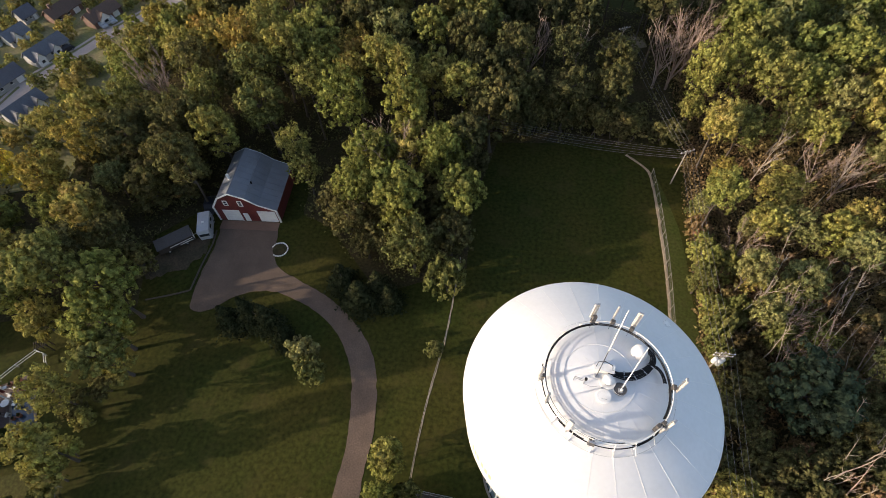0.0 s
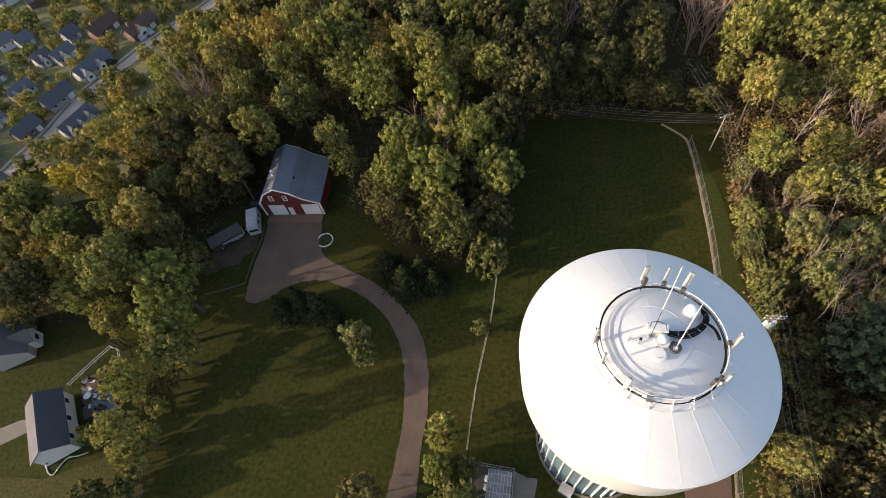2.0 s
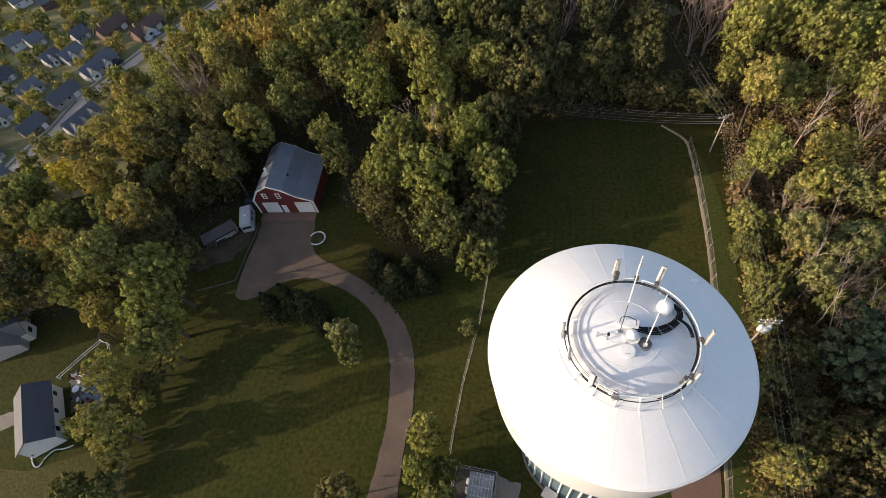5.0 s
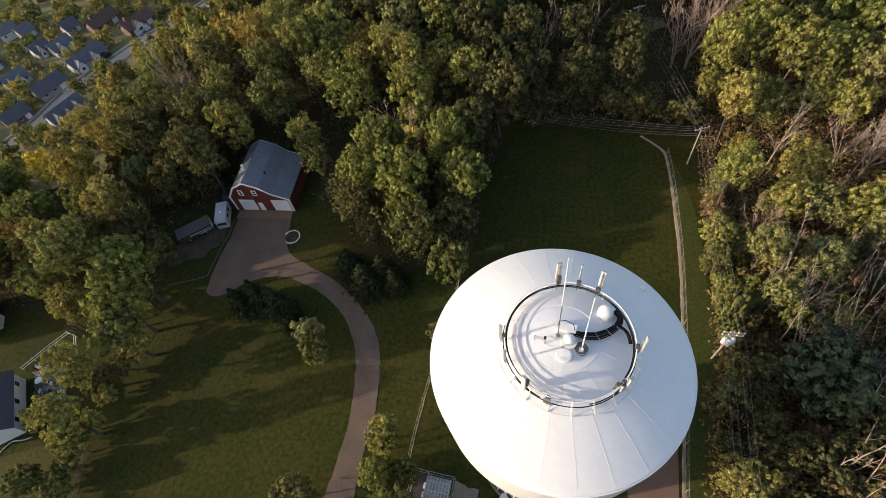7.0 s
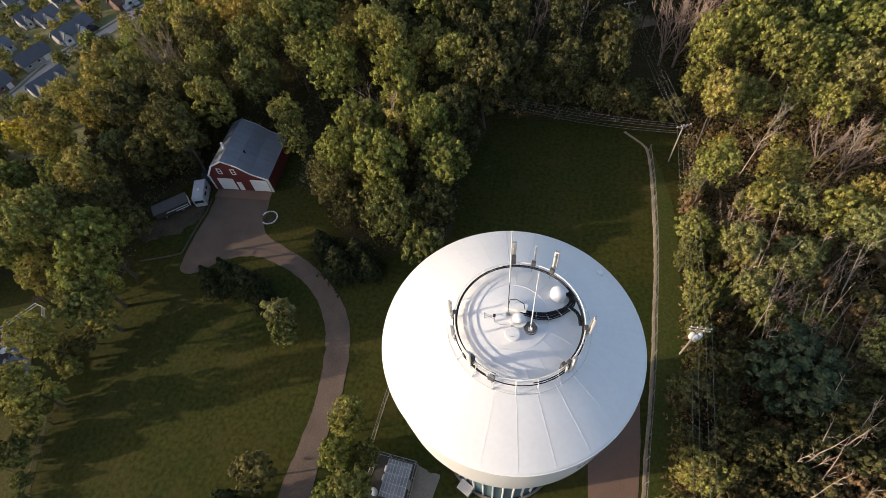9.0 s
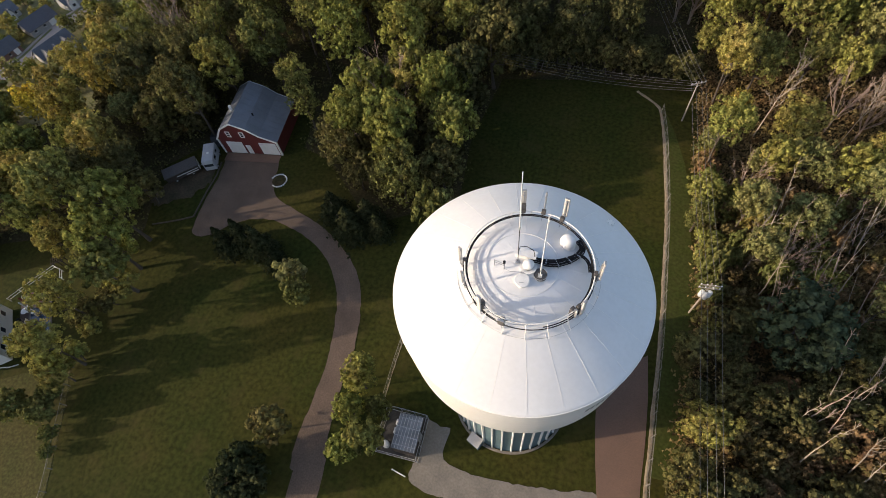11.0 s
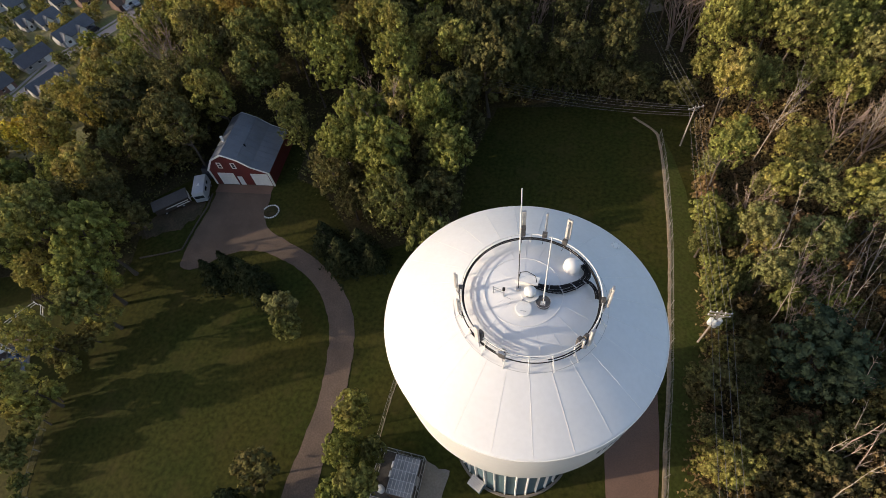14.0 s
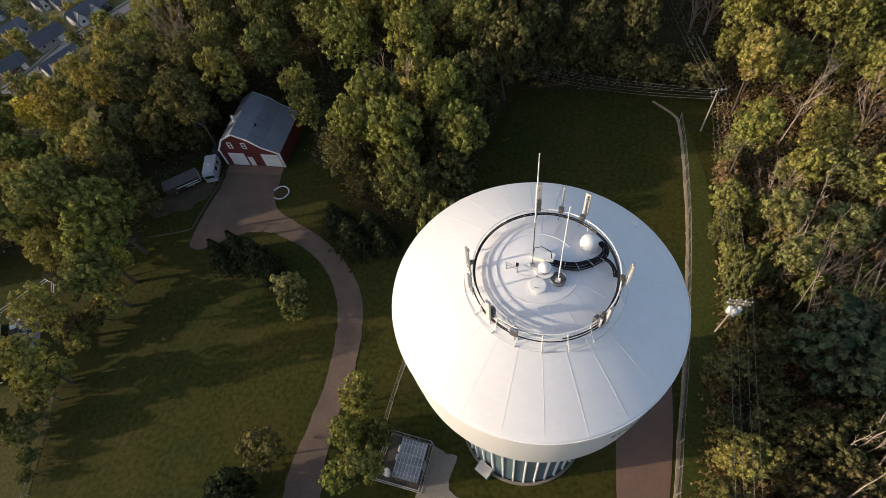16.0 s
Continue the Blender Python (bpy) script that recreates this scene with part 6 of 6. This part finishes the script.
DARKROOF = material("dark_roof_sheet", (0.075, 0.068, 0.066), (0.05, 0.045, 0.043), rough=0.7, scale=0.8, fine=8, dirt=0.25)
lean = empty("trailer", pose(-64.0, 24.2, 0, 0, 0, 43), "long flat trailer with a dark grey roof", "trailer")
part("body", new_box(-0.2, -0.1, 0.55, 5.6, 2.2, 1.75), DARKWOOD, lean)
part("roof", new_box(-0.35, -0.25, 1.76, 5.75, 2.35, 1.9, bevel=0.03), DARKROOF, lean, "dark grey flat roof")
part("end_panel", new_box(5.61, 0.0, 0.6, 5.7, 2.1, 1.7), TRIM, lean, "white end panel")
part("side_board", new_box(1.6, -0.16, 1.2, 5.4, -0.11, 1.32), TRIM, lean, "white side rail")
part("side_board", new_box(3.2, -0.16, 0.75, 5.4, -0.11, 0.9), TRIM, lean, "white side rail")
for x in (1.2, 4.2):
    for y in (0.1, 2.0):
        wheel = part("wheel", tube(bmesh.new(), (x, y - 0.12, 0.33), (x, y + 0.12, 0.33), 0.33, 0.33, 18), RUBBER, lean, "black rubber tyre")
        part("rim", tube(bmesh.new(), (x, y - 0.13, 0.33), (x, y + 0.13, 0.33), 0.17, 0.17, 12), STEEL, wheel)
part("drawbar", tube(bmesh.new(), (5.6, 1.05, 0.5), (6.5, 1.05, 0.45), 0.06, 0.06, 8), STEEL, lean)


def build_car(m, L, W, h, paint, label, category="car", box_body=False):
    c = empty(category.replace(" ", "_"), m, label, category)
    prof = [(0, 0.3), (0, 0.75), (0.06 * L, 0.8), (0.26 * L, 0.85), (0.38 * L, h), (0.8 * L, h), (0.95 * L, 0.9), (L, 0.85), (L, 0.3)]
    if box_body:
        prof = [(0, 0.35), (0, h * 0.8), (0.05 * L, h), (0.97 * L, h), (L, h * 0.92), (L, 0.35)]
    bm = bmesh.new()
    extrude_profile(bm, prof, 0, W)
    bmesh.ops.bevel(bm, geom=bm.edges[:], offset=0.06, segments=2, affect="EDGES")
    part("body", bm, paint, c, smooth=False)
    if box_body:
        part("window", new_box(0.25 * L, -0.012, h * 0.6, 0.45 * L, -0.002, h * 0.82), GLASS, c)
        part("window", new_box(0.6 * L, -0.012, h * 0.6, 0.75 * L, -0.002, h * 0.82), GLASS, c)
        part("window", new_box(-0.012, 0.2, h * 0.5, -0.002, W - 0.2, h * 0.74), GLASS, c)
        part("roof_vent", new_box(0.4 * L, W * 0.4, h + 0.003, 0.5 * L, W * 0.6, h + 0.12, bevel=0.02), TRIM, c)
    else:
        part("windscreen", new_box(-0.02, 0.15, 0, 0.02, W - 0.15, 0.12 * L * 1.1, Matrix.Translation((0.265 * L, 0, 0.88)) @ pose(0, 0, 0, 0, 62, 0)), GLASS, c)
        part("rear_window", new_box(-0.02, 0.15, 0, 0.02, W - 0.15, 0.42, Matrix.Translation((0.955 * L, 0, 0.92)) @ pose(0, 0, 0, 0, -58, 0)), GLASS, c)
    for x in (0.18 * L, 0.8 * L):
        for y in (0.1, W - 0.1):
            wheel = part("wheel", tube(bmesh.new(), (x, y - 0.11, 0.32), (x, y + 0.11, 0.32), 0.32, 0.32, 18), RUBBER, c, "black tyre")
            part("rim", tube(bmesh.new(), (x, y - 0.12, 0.32), (x, y + 0.12, 0.32), 0.18, 0.18, 12), STEEL, wheel)
    return c


CARWHITE = material("white_vehicle_paint", (0.4, 0.41, 0.43), (0.3, 0.31, 0.33), rough=0.35, scale=1, dirt=0.05)
build_car(pose(-56.9, 28.7, 0, 0, 0, 112), 4.6, 2.0, 2.5, CARWHITE, "boxy white camper van parked beside the barn", "camper van", True)
build_car(pose(-58.9, 33.6, 0, 0, 0, 106), 4.2, 1.75, 1.45, BLUE, "dark blue car parked behind the camper", "car")

# ---- neighbour's yard ----
PAVING = material("patio_paving", (0.11, 0.075, 0.065), (0.07, 0.052, 0.048), rough=0.9, scale=1.5, fine=8, dirt=0.3)
TERRACOTTA = material("terracotta", (0.26, 0.10, 0.06), (0.2, 0.08, 0.05), rough=0.85, scale=3, dirt=0.15)


def build_yard():
    pool = empty("swimming_pool", pose(-69.0, -4.6, 0, 0, 0, 126), "small dark-blue swimming pool with a pale rim", "swimming pool")
    part("rim", new_box(-0.35, -0.35, -0.1, 5.4, 3.1, 0.1), CONCRETE, pool)
    part("water", new_box(0, 0, 0.0, 5.05, 2.75, 0.115), WATER, pool)
    part("umbrella_post", new_box(5.1, 2.8, 0.1, 5.3, 3.0, 2.4, bevel=0.05), TRIM, pool, "white umbrella post")
    deck = empty("patio", pose(-75.3, -2.9, 0, 0, 0, 124), "reddish paved patio with white garden furniture", "patio")
    part("paving", new_box(-3.6, -3.4, -0.05, 3.2, 0.3, 0.08), PAVING, deck)
    rnd = random.Random(12)
    for x, y in ((-2.2, -1.0), (-0.9, -1.9), (0.6, -1.2), (1.7, -1.8), (2.3, -0.6), (-1.5, -2.5)):
        t = empty("garden_chair", Matrix.Translation((-75.3, -2.9, 0.08)) @ pose(0, 0, 0, 0, 0, 124) @ pose(x, y, 0, 0, 0, rnd.uniform(0, 360)), "white plastic garden chair on the patio", "chair", "garden chairs")
        part("seat", new_box(-0.25, -0.25, 0.38, 0.25, 0.25, 0.44, bevel=0.02), TRIM, t)
        part("backrest", new_box(-0.25, 0.22, 0.45, 0.25, 0.28, 0.9, bevel=0.02), TRIM, t)
        for u in (-0.21, 0.21):
            for w in (-0.21, 0.21):
                part("leg", tube(bmesh.new(), (u, w, 0), (u, w, 0.38), 0.03, 0.03, 6), TRIM, t)
    t = empty("garden_table", Matrix.Translation((-75.3, -2.9, 0.08)) @ pose(0, 0, 0, 0, 0, 124) @ pose(-0.4, -0.9, 0), "round white garden table on the patio", "table")
    part("tabletop", lathe(bmesh.new(), [(0, 0.68), (0.55, 0.68), (0.58, 0.71), (0.55, 0.74), (0, 0.74)], 24), TRIM, t)
    part("leg", tube(bmesh.new(), (0, 0, 0), (0, 0, 0.68), 0.06, 0.06, 8), TRIM, t)
    yard = Matrix.Translation((-75.3, -2.9, 0.08)) @ pose(0, 0, 0, 0, 0, 124)
    for x, y, k in ((-3.0, -2.6, 0.34), (-3.1, -1.8, 0.28), (2.5, -2.6, 0.36), (2.5, -1.3, 0.3), (-0.2, -2.75, 0.32), (1.1, -2.75, 0.26), (2.55, 0.0, 0.32)):
        pot = empty("planter", yard @ pose(x, y, 0), "terracotta planter with a dark green plant on the patio", "planter", "planters")
        part("pot", lathe(bmesh.new(), [(0, 0.004), (k * 0.7, 0.004), (k, k * 1.5), (k * 1.05, k * 1.6), (k * 0.9, k * 1.6), (k * 0.85, k * 1.35), (0, k * 1.35)], 16), TERRACOTTA, pot)
        plant_ob = new("plant", leaves("shrub", 0, EVERGREEN))
        plant_ob.parent = pot
        plant_ob.matrix_local = Matrix.Translation((0, 0, k * 1.1)) @ Matrix.Scale(k * 0.34, 4)
    grill = empty("grill", yard @ pose(-1.8, -0.2, 0), "black kettle grill on three legs", "grill")
    part("bowl", lathe(bmesh.new(), [(0, 0.55), (0.2, 0.6), (0.29, 0.75), (0.3, 0.85)], 20), BLACK, grill)
    part("lid", lathe(bmesh.new(), [(0.31, 0.85), (0.28, 0.98), (0.16, 1.08), (0, 1.1)], 20), BLACK, grill)
    for a in (90, 210, 330):
        c, s = math.cos(radians(a)), math.sin(radians(a))
        part("leg", tube(bmesh.new(), (0.15 * c, 0.15 * s, 0.6), (0.32 * c, 0.32 * s, 0), 0.02, 0.02, 6), STEEL, grill)
    par = empty("parasol", yard @ pose(1.2, -0.9, 0), "dark red folded parasol on a stand", "parasol")
    part("pole", tube(bmesh.new(), (0, 0, 0), (0, 0, 2.3), 0.025, 0.025, 8), STEEL, par)
    part("canopy", lathe(bmesh.new(), [(0.06, 0.95), (0.2, 1.0), (0.13, 1.7), (0.05, 2.25), (0, 2.32)], 12), RED, par)
    part("foot", lathe(bmesh.new(), [(0.3, 0.004), (0.28, 0.08), (0.05, 0.12), (0, 0.12)], 16), CONCRETE, par)
    f = empty("garden_fence", pose(0, 0, 0), "low white rail fence round the pool garden", "fence")
    line = [Vector((-78.6, -1.5, 0)), Vector((-77.7, 0.2, 0)), Vector((-76.4, 2.6, 0)), Vector((-74.8, 5.2, 0)), Vector((-73.3, 4.9, 0)), Vector((-72.2, 3.5, 0))]
    for p in line:
        part("post", tube(bmesh.new(), p - Vector((0, 0, 0.1)), p + Vector((0, 0, 1.0)), 0.06, 0.06, 6), TRIM, f)
    for a, b in zip(line, line[1:]):
        for z in (0.45, 0.9):
            part("rail", tube(bmesh.new(), a + Vector((0, 0, z)), b + Vector((0, 0, z)), 0.05, 0.05, 6), TRIM, f)
    perg = empty("pergola", pose(-73.4, 5.8, 0, 0, 0, 34), "small dark wooden pergola at the fence corner", "pergola")
    for x, y in ((-0.7, -0.5), (0.7, -0.5), (-0.7, 0.5), (0.7, 0.5)):
        part("post", new_box(x - 0.06, y - 0.06, -0.1, x + 0.06, y + 0.06, 2.1), DARKWOOD, perg)
    for y in (-0.5, 0.5):
        part("beam", new_box(-0.95, y - 0.05, 2.102, 0.95, y + 0.05, 2.22), DARKWOOD, perg)
    for i in range(6):
        part("slat", new_box(-0.8 + i * 0.3, -0.75, 2.222, -0.74 + i * 0.3, 0.75, 2.3), DARKWOOD, perg)
    edge = empty("garden_border", pose(0, 0, 0), "curved white stone edging round a flower bed", "border")
    rnd = random.Random(5)
    for p in smooth_line([(-76.8, -11.2), (-76.2, -12.4), (-74.8, -13.7), (-73.9, -13.7), (-73.6, -12.6), (-72.9, -11.4), (-71.4, -10.9), (-70.3, -10.3)], 0.2):
        bm = bmesh.new()
        bmesh.ops.create_icosphere(bm, subdivisions=1, radius=0.11)
        for v in bm.verts:
            v.co *= rnd.uniform(0.8, 1.2)
        bmesh.ops.transform(bm, matrix=pose(p.x, p.y, 0.08), verts=bm.verts)
        part("stone", bm, STONE, edge)
    tagged(finish("driveway", slab(bmesh.new(), [(-81.2, -6.6), (-84.0, -7.4), (-88.5, -10.0), (-86.5, -12.2), (-81.6, -8.8)], -0.05, 0.03), CONCRETE), "pale concrete driveway beside the neighbour's house", "driveway", kind="structure")
    tree("s", -75.3, -12.1, 0.7, 0.7)


build_yard()
for x, y, a, paint in ((-109.6, 86.0, 150, CARWHITE), (-108.4, 88.2, 150, CARWHITE), (-114.6, 73.6, 66, BLUE)):
    build_car(Matrix.Translation((x, y, 0.02)) @ pose(0, 0, 0, 0, 0, a) @ Matrix.Scale(0.85, 4), 4.2, 1.7, 1.4, paint, "car parked along the suburban street", "car")
build_fence([(-61.5, -8.9), (-59.6, -13), (-57.2, -18.8), (-55, -24), (-53, -32)], 2.6, 1.3, False, "low wire fence along the hedge", 0.35)
for k, x, y, r, zc in (("s", -60.9, -12.9, 1.7, 1.9), ("s", -58.4, -17.6, 1.3, 1.2), ("s", -57.3, -19.6, 1.1, 1.0), ("s", -61.9, -9.4, 1.6, 1.7)):
    tree(k, x, y, r, zc)
